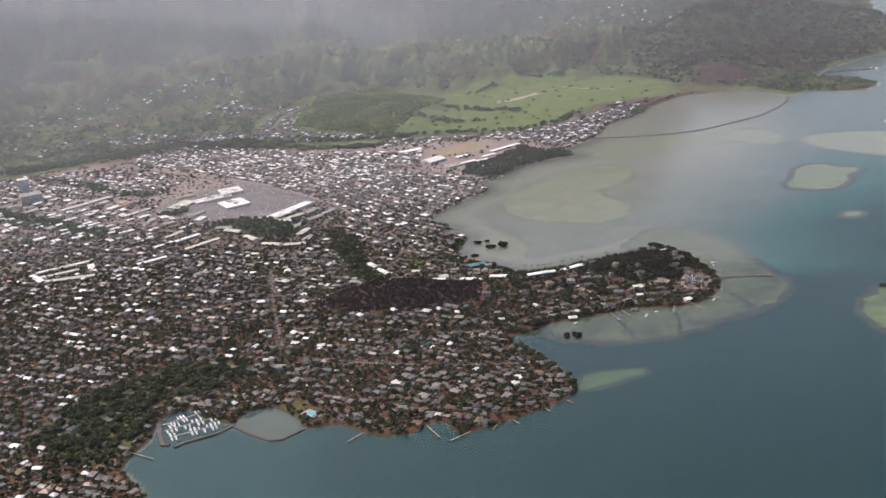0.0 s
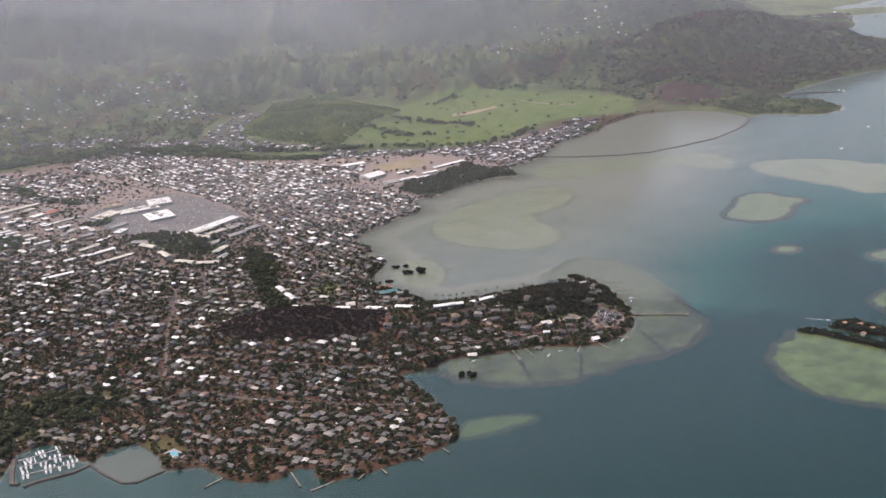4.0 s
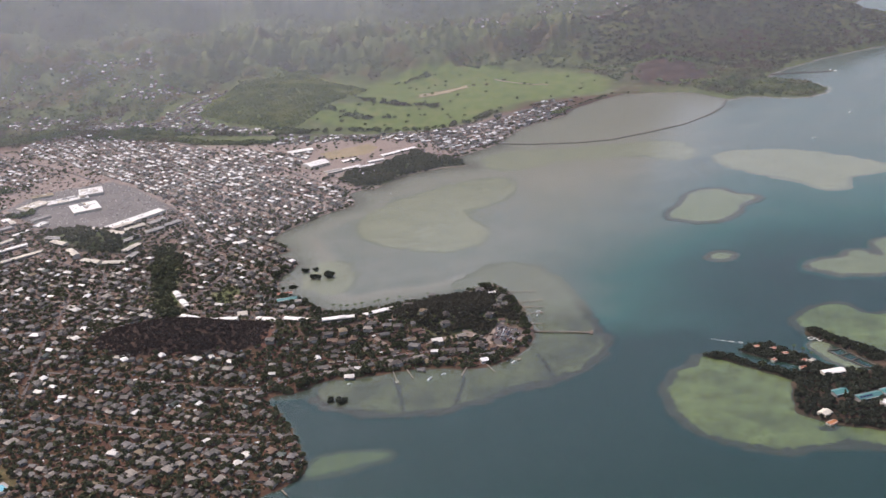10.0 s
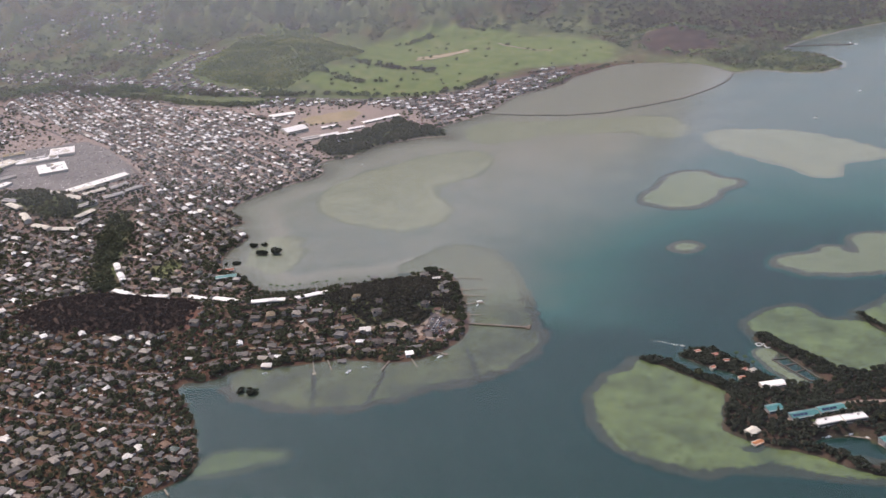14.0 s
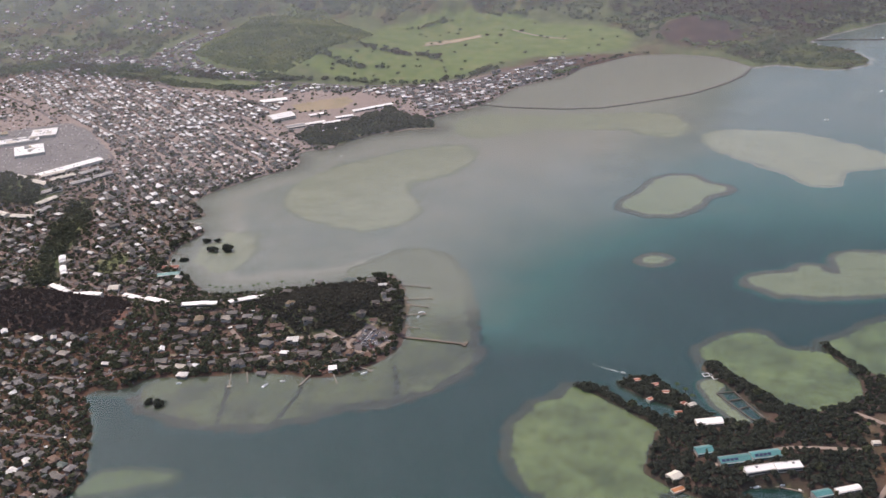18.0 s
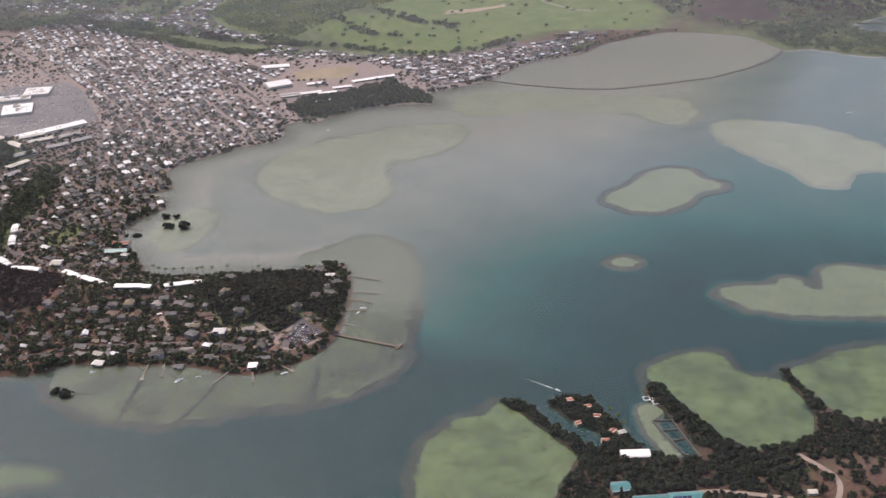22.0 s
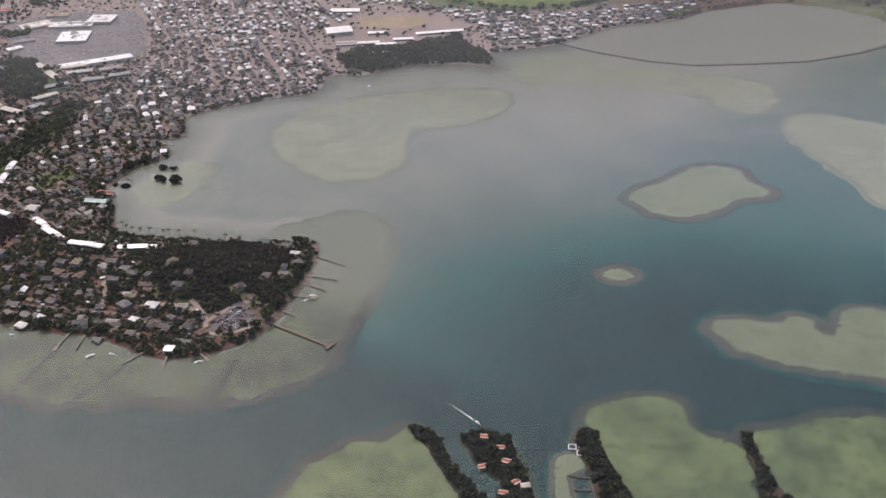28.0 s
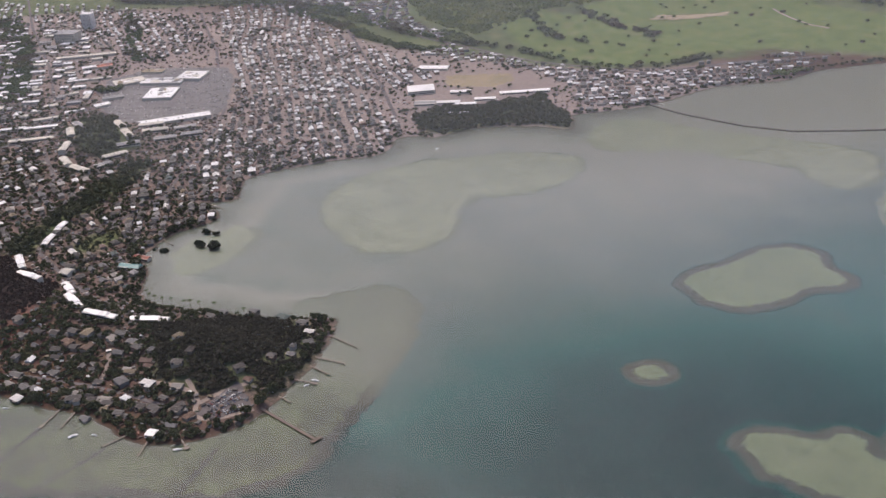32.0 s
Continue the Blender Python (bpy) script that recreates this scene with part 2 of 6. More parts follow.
def water_material():
    """Clear, slightly turbid sea: what lies below shows through, the sky is mirrored by Fresnel."""
    m = Mat("sea_water", 0.12, 0.0, 0.5)
    t = m.t
    wide = t.nodes.new("ShaderNodeMapping")
    wide.inputs["Rotation"].default_value = (0, 0, radians(35))
    wide.inputs["Scale"].default_value = (0.35, 1.0, 1.0)
    m.link(m.place(), wide.inputs["Vector"])
    ripple = m.noise(0.075, 2, 0.5, wide.outputs["Vector"])
    swell = m.noise(0.02, 3)
    both = m.maths("ADD", ripple, m.maths("MULTIPLY", swell, 1.5))
    bump = m.node("ShaderNodeBump", Strength=0.014, Distance=0.5)
    m.link(both, bump.inputs["Height"])
    clear = t.nodes.new("ShaderNodeBsdfTransparent")
    clear.inputs["Color"].default_value = (0.86, 0.93, 0.92, 1)
    murk = t.nodes.new("ShaderNodeBsdfDiffuse")
    m.link(m.ramp(m.noise(0.004, 4), [(0.35, (0.020, 0.225, 0.160)), (0.65, (0.045, 0.225, 0.158))]), murk.inputs["Color"])
    body = t.nodes.new("ShaderNodeMixShader")
    body.inputs[0].default_value = 0.085
    m.link(clear.outputs[0], body.inputs[1])
    m.link(murk.outputs[0], body.inputs[2])
    gloss = t.nodes.new("ShaderNodeBsdfGlossy")
    gloss.inputs["Roughness"].default_value = 0.15
    m.link(bump.outputs[0], gloss.inputs["Normal"])
    fres = m.node("ShaderNodeFresnel", IOR=1.52)
    top = t.nodes.new("ShaderNodeMixShader")
    m.link(fres.outputs[0], top.inputs[0])
    m.link(body.outputs[0], top.inputs[1])
    m.link(gloss.outputs[0], top.inputs[2])
    m.link(top.outputs[0], t.nodes["Material Output"].inputs["Surface"])
    return m.m


M_GROUND = ground_material()
M_WATER = water_material()
M_REEF = reef_material("reef_flat", (0.255, 0.268, 0.104), (0.140, 0.145, 0.062), (0.085, 0.062, 0.050))
M_REEF_DULL = reef_material("reef_grey_sand", (0.315, 0.300, 0.195), (0.262, 0.250, 0.160), (0.155, 0.122, 0.102), below=(0.014, 0.058, 0.058))
M_REEF_PALE = reef_material("reef_sand", (0.180, 0.166, 0.086), (0.104, 0.082, 0.056), (0.092, 0.060, 0.054))
M_BAR = reef_material("sandbar", (0.150, 0.172, 0.082), (0.108, 0.126, 0.066), (0.075, 0.078, 0.060))
M_SHOAL = reef_material("silty_shoal", (0.395, 0.358, 0.268), (0.340, 0.304, 0.230), (0.290, 0.256, 0.210), (0.24, 0.34, 0.26, 0.48), (0.285, 0.250, 0.215))
M_ROOF, M_ROOFS = roof_material("house_roof", False), roof_material("house_roofs", True)
M_ROOFS_BRIGHT = roof_material("pale_house_roofs", True, True)
M_WALL, M_WALLS = wall_material("house_wall", False), wall_material("house_walls", True)
M_YARD = yard_material()
M_WHITE = speckled("white_roof_coating", (0.82, 0.80, 0.77), (0.70, 0.68, 0.66), 0.3, 0.35, 0.5)
M_CREAM = speckled("cream_render", (0.58, 0.54, 0.46), (0.46, 0.42, 0.36), 0.4)
M_GREY = speckled("grey_concrete", (0.32, 0.31, 0.30), (0.22, 0.21, 0.21), 0.5)
M_TEAL = speckled("teal_sheet_roof", (0.065, 0.215, 0.210), (0.050, 0.160, 0.160), 0.6, 0.4, 0.5)
M_RED = speckled("red_tile_roof", (0.36, 0.14, 0.09), (0.25, 0.10, 0.07), 0.6)
M_ORANGE = speckled("rust_orange_roof", (0.46, 0.19, 0.08), (0.33, 0.14, 0.07), 0.6)
M_SOLAR = speckled("dark_solar_panel", (0.02, 0.03, 0.07), (0.03, 0.04, 0.09), 0.5, 0.2, 0.6)
M_GLASS = speckled("dark_window_glass", (0.03, 0.035, 0.04), (0.05, 0.055, 0.06), 0.5, 0.15, 0.6, bump=0)
M_WOOD = speckled("weathered_timber", (0.30, 0.25, 0.20), (0.19, 0.155, 0.125), 0.8)
M_PILE = speckled("dark_timber_pile", (0.10, 0.08, 0.065), (0.06, 0.05, 0.045), 0.8)
M_STONE = speckled("lava_stone", (0.12, 0.10, 0.085), (0.06, 0.052, 0.048), 0.5, bump=0.8)
M_ASPHALT = speckled("asphalt", (0.125, 0.105, 0.10), (0.09, 0.076, 0.074), 0.2, spread=0)
M_DUST = speckled("pale_dusty_road", (0.30, 0.235, 0.19), (0.21, 0.165, 0.135), 0.2, spread=0)
M_PARK = speckled("worn_parking_asphalt", (0.175, 0.160, 0.155), (0.128, 0.118, 0.116), 0.1, spread=0)
M_BARK = speckled("bark", (0.13, 0.095, 0.07), (0.07, 0.055, 0.045), 1.5)
M_LEAF = leaf_material("leaves", [(0.046, 0.054, 0.028), (0.066, 0.078, 0.036), (0.098, 0.104, 0.044), (0.086, 0.068, 0.038)])
# brush as dark as the hill's earth, cloud shadow put into its tone
M_BRUSH = leaf_material("shaded_dry_brush", [(0.046, 0.033, 0.029), (0.055, 0.037, 0.032), (0.052, 0.041, 0.032), (0.062, 0.041, 0.035)])
M_HILL = leaf_material("hill_forest_leaves", [(0.058, 0.086, 0.042), (0.092, 0.128, 0.052), (0.128, 0.165, 0.062), (0.108, 0.115, 0.056)], 0.7, (0.165, 0.190, 0.075))
M_DRYHILL = leaf_material("dry_hill_leaves", [(0.052, 0.060, 0.036), (0.080, 0.072, 0.042), (0.072, 0.086, 0.044), (0.100, 0.066, 0.048)], 0.9)
M_THICKET = leaf_material("thicket_leaves", [(0.105, 0.145, 0.044), (0.160, 0.205, 0.058), (0.215, 0.245, 0.072), (0.12, 0.145, 0.05)], 0.0, (0.25, 0.265, 0.08))
M_MANGROVE = leaf_material("mangrove_leaves", [(0.027, 0.032, 0.021), (0.035, 0.042, 0.025), (0.048, 0.055, 0.031)])
M_GROVE = leaf_material("dry_grove_leaves", [(0.032, 0.031, 0.021), (0.043, 0.041, 0.025), (0.056, 0.050, 0.030), (0.052, 0.038, 0.028)])
M_PALM = leaf_material("palm_fronds", [(0.04, 0.06, 0.02), (0.07, 0.095, 0.03), (0.10, 0.11, 0.045)])


def car_paint():
    m = Mat("car_paint", 0.3, 0.2, 0.5)
    c = m.ramp(m.t.nodes.new("ShaderNodeObjectInfo").outputs["Random"],
               [(0.0, (0.7, 0.7, 0.7)), (0.35, (0.35, 0.36, 0.38)), (0.55, (0.05, 0.05, 0.06)), (0.75, (0.25, 0.04, 0.03)), (0.85, (0.05, 0.08, 0.2)), (0.93, (0.8, 0.8, 0.78))])
    m.t.nodes[-1].color_ramp.interpolation = "CONSTANT"
    m.color(m.mix(m.maths("MULTIPLY", m.noise(2.0), 0.15), c, (0.15, 0.13, 0.11)))
    return m.m


M_CAR = car_paint()
M_TYRE = speckled("tyre_rubber", (0.03, 0.03, 0.03), (0.02, 0.02, 0.02), 3.0)
M_HULL = speckled("white_gelcoat", (0.78, 0.78, 0.77), (0.66, 0.66, 0.65), 1.0, 0.25, 0.5)
M_TAN = speckled("dry_playing_field", (0.30, 0.235, 0.15), (0.22, 0.18, 0.105), 0.1, spread=0)
M_SOIL = speckled("rust_red_soil", (0.150, 0.066, 0.044), (0.085, 0.042, 0.031), 0.08, spread=0)
M_PIER = speckled("brown_pier_timber", (0.20, 0.15, 0.115), (0.13, 0.10, 0.08), 0.8)
M_POOL = speckled("pool_water", (0.15, 0.45, 0.55), (0.12, 0.38, 0.5), 0.5, 0.1, 0.6)


# ---- mesh helpers ----
def mesh_of(name, verts, faces, *materials):
    me = bpy.data.meshes.new(name)
    me.from_pydata([tuple(map(float, v)) for v in verts], [], [tuple(map(int, f)) for f in faces])
    for m in materials:
        me.materials.append(m)
    me.update()
    return me


def part(name, bm, material, parent, label="", at=None):
    """Links a bmesh, or a ready mesh, as one mesh object under a thing or part."""
    if isinstance(bm, bmesh.types.BMesh):
        me = bpy.data.meshes.new(name)
        bm.to_mesh(me)
        bm.free()
        me.materials.append(material)
    else:
        me = bm
    ob = new(name, me)
    ob.parent = parent
    if at is not None:
        ob.matrix_basis = at
    return tagged(ob, label)


def box(bm, x0, y0, z0, x1, y1, z1, bevel=0.0, turn=0.0):
    """A block, with its long edges taken off, turned about its middle."""
    made = bmesh.ops.create_cube(bm, size=1.0)["verts"]
    m = Matrix.Translation(((x0 + x1) / 2, (y0 + y1) / 2, (z0 + z1) / 2)) @ Matrix.Rotation(turn, 4, "Z") @ Matrix.Diagonal((x1 - x0, y1 - y0, z1 - z0, 1))
    bmesh.ops.transform(bm, matrix=m, verts=made)
    if bevel:
        bmesh.ops.bevel(bm, geom=list({e for v in made for e in v.link_edges}), offset=bevel, segments=1, affect="EDGES")
    return bm


def block(x0, y0, z0, x1, y1, z1, bevel=0.0, turn=0.0):
    return box(bmesh.new(), x0, y0, z0, x1, y1, z1, bevel, turn)


def rod(bm, a, b, r0, r1, sides=6):
    a, b = Vector(a), Vector(b)
    made = bmesh.ops.create_cone(bm, cap_ends=True, segments=sides, radius1=r0, radius2=r1, depth=(b - a).length)["verts"]
    m = Matrix.Translation((a + b) / 2) @ (b - a).to_track_quat("Z", "Y").to_matrix().to_4x4()
    bmesh.ops.transform(bm, matrix=m, verts=made)
    return bm


# ---- plan: shores, metres ----
SHORE_SOUTH = [(-300, 1090), (-357, 1198), (-383, 1247), (-405, 1273), (-402, 1302), (-395, 1323), (-383, 1343), (-381, 1367), (-380, 1414),
               (-354, 1434), (-329, 1427), (-315, 1401), (-287, 1381), (-270, 1370), (-265, 1392), (-254, 1404), (-235, 1413), (-215, 1408),
               (-189, 1379), (-176, 1354), (-171, 1333), (-125, 1338), (-110, 1326), (-94, 1306), (-65, 1288), (-28, 1286), (-8, 1310),
               (18, 1311), (31, 1272), (72, 1279), (103, 1295), (147, 1312), (181, 1333), (202, 1355), (205, 1385), (190, 1437),
               (172, 1482), (148, 1526), (128, 1558), (140, 1572)]
SHORE_PENINSULA = [(163, 1571), (183, 1581), (189, 1596), (215, 1607), (250, 1606), (277, 1611), (313, 1619), (347, 1625), (381, 1616),
                   (418, 1612), (444, 1618), (466, 1634), (485, 1657), (500, 1684), (503, 1717), (499, 1749), (496, 1786), (488, 1831),
                   (472, 1880), (455, 1912), (434, 1906), (408, 1888), (366, 1870), (303, 1860), (260, 1846), (224, 1838), (192, 1841),
                   (167, 1863), (138, 1905), (110, 1923), (91, 1945), (86, 1965), (84, 2018), (98, 2047), (108, 2079)]
SHORE_BAY = [(97, 2093), (62, 2116), (31, 2117), (80, 2141), (80, 2158), (51, 2200), (38, 2224), (66, 2276), (101, 2319), (129, 2354),
             (181, 2390), (181, 2437), (160, 2472), (188, 2503), (222, 2502), (247, 2547), (280, 2587), (340, 2618), (393, 2634),
             (427, 2629), (409, 2673), (388, 2700), (418, 2720), (457, 2757), (504, 2798)]
SHORE_NORTH = [(567, 2935), (631, 2989), (682, 3024), (716, 3106), (771, 3157), (852, 3228), (942, 3226), (1041, 3195), (1078, 3154),
               (1118, 3077), (1171, 3105), (1220, 3080), (1268, 3050), (1324, 3046), (1378, 3083), (1389, 3131), (1365, 3202),
               (1316, 3240), (1279, 3304), (1306, 3355), (1394, 3431), (1513, 3520), (1682, 3610), (1785, 3645), (1930, 3790),
               (1970, 4000), (1900, 4170), (1868, 4306), (1911, 4440), (2052, 4636), (2104, 4896), (2332, 4923), (2600, 4960),
               (2600, 5040), (2392, 5063), (2060, 5194), (2600, 5450), (4200, 5600)]
SHORE_BACK = [(4200, 7000), (-4600, 7000), (-4600, 500), (-800, 600), (-420, 880)]
ISLE_WEST = [(728, 1601), (750, 1607), (770, 1592), (792, 1563), (820, 1546), (842, 1530), (858, 1545), (833, 1566), (808, 1580),
             (790, 1598), (780, 1612), (803, 1624), (828, 1624), (842, 1598), (860, 1582), (876, 1552), (893, 1535), (920, 1524),
             (952, 1530), (930, 1575), (908, 1610), (890, 1630), (884, 1650), (890, 1664), (904, 1660), (920, 1631), (947, 1594),
             (970, 1566), (994, 1550), (1036, 1564), (1063, 1587)]
ISLE_EAST = [(1066, 1633), (1045, 1685), (1031, 1714), (1041, 1716), (1057, 1682), (1080, 1642), (1104, 1624), (1160, 1624),
             (1230, 1600), (1260, 1500), (1230, 1380), (1120, 1320), (1040, 1290), (1011, 1322), (988, 1345), (978, 1380), (958, 1416),
             (905, 1407), (897, 1395), (918, 1383), (948, 1354), (975, 1337), (965, 1330), (940, 1338), (905, 1368), (877, 1384),
             (851, 1390), (825, 1410), (807, 1427), (814, 1466), (822, 1500), (828, 1512), (815, 1528), (790, 1550), (764, 1578), (740, 1592)]
MAINLAND = SHORE_SOUTH + SHORE_PENINSULA + SHORE_BAY + SHORE_NORTH + SHORE_BACK
ISLE = ISLE_WEST + ISLE_EAST


def rounded(points, times=2):
    """A closed outline with its corners cut round."""
    p = np.array(points, float)
    for _ in range(times):
        q = np.roll(p, -1, 0)
        p = np.stack([0.8 * p + 0.2 * q, 0.2 * p + 0.8 * q], 1).reshape(-1, 2)
    return p


def inside_by(points, x, y):
    """Metres inside a closed outline (negative outside), for arrays x and y."""
    p = np.asarray(points, float)
    shape = np.shape(x)
    x, y = np.ravel(x).astype(float), np.ravel(y).astype(float)
    best, odd = np.full(x.shape, 1e12), np.zeros(x.shape, bool)
    for (ax, ay), (bx, by) in zip(p, np.roll(p, -1, 0)):
        dx, dy = bx - ax, by - ay
        k = np.clip(((x - ax) * dx + (y - ay) * dy) / (dx * dx + dy * dy + 1e-9), 0, 1)
        best = np.minimum(best, (x - ax - k * dx) ** 2 + (y - ay - k * dy) ** 2)
        if ay != by:
            odd ^= ((ay > y) != (by > y)) & (x < ax + (y - ay) * dx / dy)
    return np.where(odd, 1, -1).reshape(shape) * np.sqrt(best).reshape(shape)


def line_off(points, x, y):
    """Metres from an open line."""
    x, y = np.asarray(x, float), np.asarray(y, float)
    best = np.full(x.shape, 1e12)
    for (ax, ay), (bx, by) in zip(points[:-1], points[1:]):
        dx, dy = bx - ax, by - ay
        k = np.clip(((x - ax) * dx + (y - ay) * dy) / (dx * dx + dy * dy + 1e-9), 0, 1)
        best = np.minimum(best, (x - ax - k * dx) ** 2 + (y - ay - k * dy) ** 2)
    return np.sqrt(best)


def wavy(x, y, size, seed):
    """Smooth noise of about -1 to 1 for arrays, from a fixed set of waves."""
    r = np.random.RandomState(seed)
    out = np.zeros(np.shape(x))
    for octave in range(5):
        k = 2 * math.pi / size * 1.9**octave
        for _ in range(4):
            a, b = r.uniform(0, 2 * math.pi, 2)
            out += 0.55**octave * np.sin(k * (x * math.cos(a) + y * math.sin(a)) + b + 1.7 * np.sin(0.37 * k * (x * math.sin(a) - y * math.cos(a)) + a))
    return out / 5.0


def step(v, a, b):
    k = np.clip((v - a) / (b - a), 0, 1)
    return k * k * (3 - 2 * k)


def hill(x, y, cx, cy, rx, ry, h, turn=0.0):
    c, s = math.cos(radians(turn)), math.sin(radians(turn))
    u, v = ((x - cx) * c + (y - cy) * s) / rx, (-(x - cx) * s + (y - cy) * c) / ry
    return h * np.exp(-(u * u + v * v))


FISHPOND = [(506, 2800), (595, 2772), (689, 2757), (770, 2762), (862, 2803), (960, 2855), (1040, 2933), (1116, 3076), (1060, 3190), (850, 3240), (700, 3100), (580, 2960)]
# land uses
WOODS = [(138, 2579), (150, 2630), (209, 2655), (240, 2690), (300, 2770), (351, 2714), (405, 2672), (425, 2634), (358, 2636), (272, 2586), (238, 2530), (192, 2514)]
PASTURE = [(134, 3505), (294, 3623), (535, 3630), (560, 3540), (798, 3501), (857, 3341), (800, 3245), (655, 3214), (533, 3144), (419, 3019), (323, 2954), (131, 3018), (-79, 3207), (30, 3215), (150, 3245), (131, 3330), (147, 3392)]
HILLOCK = [(-320, 3253), (-260, 3600), (-97, 3677), (147, 3392), (125, 3321), (43, 3213), (-20, 3056), (-181, 3115)]
DARK_HILL = [(-170, 1745), (-128, 1815), (-74, 1840), (70, 1815), (112, 1760), (105, 1715), (57, 1695), (-25, 1690), (-115, 1705)]
MOUND = [(-390, 2240), (-438, 2285), (-390, 2335), (-280, 2285), (-215, 2240), (-222, 2190), (-285, 2165)]
TREE_BELT = [(-180, 2180), (-150, 2205), (-112, 2110), (-95, 2011), (-70, 1920), (-40, 1860), (-90, 1845), (-128, 1960), (-160, 2093)]
MALL_LOT = [(-590, 2500), (-560, 2610), (-400, 2680), (-330, 2620), (-225, 2480), (-205, 2425), (-330, 2310), (-470, 2370)]
SCHOOL_FIELD = [(65, 2800), (185, 2865), (216, 2823), (197, 2768), (104, 2735)]
SCHOOL = [(20, 2690), (60, 2840), (200, 2890), (330, 2815), (300, 2770), (230, 2720), (200, 2640), (150, 2600), (110, 2640)]
PARK_LAWN = [(-30, 1950), (0, 1990), (30, 1955), (20, 1895), (-15, 1905)]
PENINSULA_WOOD = [(290, 1770), (320, 1845), (440, 1900), (490, 1820), (496, 1745), (475, 1745), (440, 1715), (405, 1690), (360, 1705), (340, 1730)]
SOUTH_WOOD = [(-560, 1380), (-530, 1470), (-430, 1560), (-330, 1590), (-255, 1560), (-300, 1500), (-395, 1450), (-390, 1370), (-420, 1300), (-500, 1310)]
CLEARING = [(1035, 1400), (1050, 1530), (1150, 1560), (1215, 1460), (1140, 1370)]
COURT = [(-215, 1412), (-190, 1432), (-140, 1375), (-165, 1350)]
TOWN_CORE = [(-1500, 1100), (-1500, 2700), (-1100, 2950), (-760, 3130), (-600, 3150), (-330, 3000), (-190, 2930), (100, 2920), (330, 2935), (430, 3000), (640, 3180), (800, 3230), (900, 3230), (700, 2980), (430, 2600), (150, 2300), (220, 2000), (560, 1900), (560, 1500), (260, 1200), (-300, 1000), (-800, 900)]


def land_height(x, y, sd):
    inland = np.maximum(sd, 0)
    z = np.minimum(inland * 0.25, 1.6) + 7 * step(inland, 20, 260) + 4 * step(inland, 250, 700)
    z += hill(x, y, 210, 1765, 130, 42, 20, 4) + hill(x, y, 385, 1765, 80, 65, 20, 10)
    z += hill(x, y, -35, 1757, 120, 50, 34, -5) + hill(x, y, -320, 2240, 90, 75, 16)
    z += hill(x, y, 960, 1440, 70, 60, 8) + hill(x, y, 1090, 1520, 70, 60, 9)
    rough = wavy(x, y, 420, 3)
    z += step(y, 2950, 3300) * step(-x, -950, -700) * (6 + 5 * rough)
    z += hill(x, y, -90, 3390, 190, 230, 38, 20) * (1 + 0.3 * rough)
    z += hill(x, y, 1010, 3400, 115, 105, 46) + hill(x, y, 480, 3790, 420, 110, 52, -8) * (1 + 0.4 * rough)
    z += (hill(x, y, 1245, 3880, 280, 240, 165, -12) + hill(x, y, 1640, 3860, 260, 150, 78, -8)) * (1 + 0.16 * wavy(x, y, 300, 5)) + hill(x, y, 960, 3850, 230, 150, 55) * (1 + 0.3 * rough)
    z += hill(x, y, -250, 3950, 420, 160, 70, 10) * (1 + 0.5 * rough) + hill(x, y, -950, 3700, 420, 200, 40) * (1 + 0.5 * rough)
    z += step(y, 3480, 3800) * step(-x, -1000, -700) * step(-y, -4350, -4200) * (64 * np.clip(1 - np.abs(wavy(x, y, 260, 17)), 0, 1) ** 2 * (1 + 0.6 * rough) + 9 * (1 - np.abs(wavy(x, y, 110, 27))))
    start = 4430 - 0.28 * np.clip(-x, -700, 2500) + 120 * wavy(x, y, 900, 8)
    ridges = np.abs(wavy(x, 0.45 * y, 380, 11))
    z += step(y, start, start + 900) * (980 - 420 * step(x, 900, 2200)) * (0.75 + 0.4 * (1 - ridges)) * step(-x, -1900, -1200)
    z += step(y, start - 500, start + 100) * 60 * (1 - 0.8 * ridges) * step(-x, -200, 300)
    return z


def axis(*spans):
    out = []
    for a, b, d in spans:
        out += list(np.arange(a, b, d))
    return np.array(out + [spans[-1][1]], float)


GX = axis((-4600, -2200, 120), (-2200, -600, 16), (-600, 1300, 7), (1300, 2200, 16), (2200, 4600, 120))
GY = axis((-1500, 1000, 125), (1000, 2250, 7), (2250, 3300, 11), (3300, 5000, 17), (5000, 7000, 160))
XX, YY = np.meshgrid(GX, GY)
SD_MAIN = inside_by(rounded(MAINLAND, 1), XX, YY)
SD_ISLE = inside_by(rounded(ISLE, 1), XX, YY)
SD = np.maximum(SD_MAIN, SD_ISLE)
SD_LAND = SD + 1.5 * wavy(XX, YY, 40, 2)
SHOAL = 0.40 + 0.60 * np.maximum(step(XX + 0.25 * (1700 - YY), 350, 900), step(-YY, -1860, -1640))
SHOAL *= (1 - 0.26 * step(YY, 2200, 2700))
SHOAL *= (1 - 0.30 * step(YY, 1880, 2200) * step(XX, 480, 800)) * (1 - 0.22 * step(-XX, -330, 120) * step(-YY, -1420, -1340))
BED = -0.16 - 2.08 * SHOAL * step(-SD_LAND, np.where(SD_ISLE > SD_MAIN, -4, 2), np.where(SD_ISLE > SD_MAIN, 11, np.where(YY < 1560, 3.5, np.where((YY > 2950) & (XX > 1100), 16, 90)))) - 0.1 * wavy(XX, YY, 160, 4)
ZZ = np.where(SD_LAND > 0, land_height(XX, YY, SD_LAND), np.clip(SD_LAND * 0.02, -0.16, 0))
ZZ = np.where(SD_LAND < -3, np.minimum(BED, ZZ), ZZ)
ZZ = np.where((inside_by(FISHPOND, XX, YY) > 0) & (SD_LAND < -4), -0.85, ZZ)

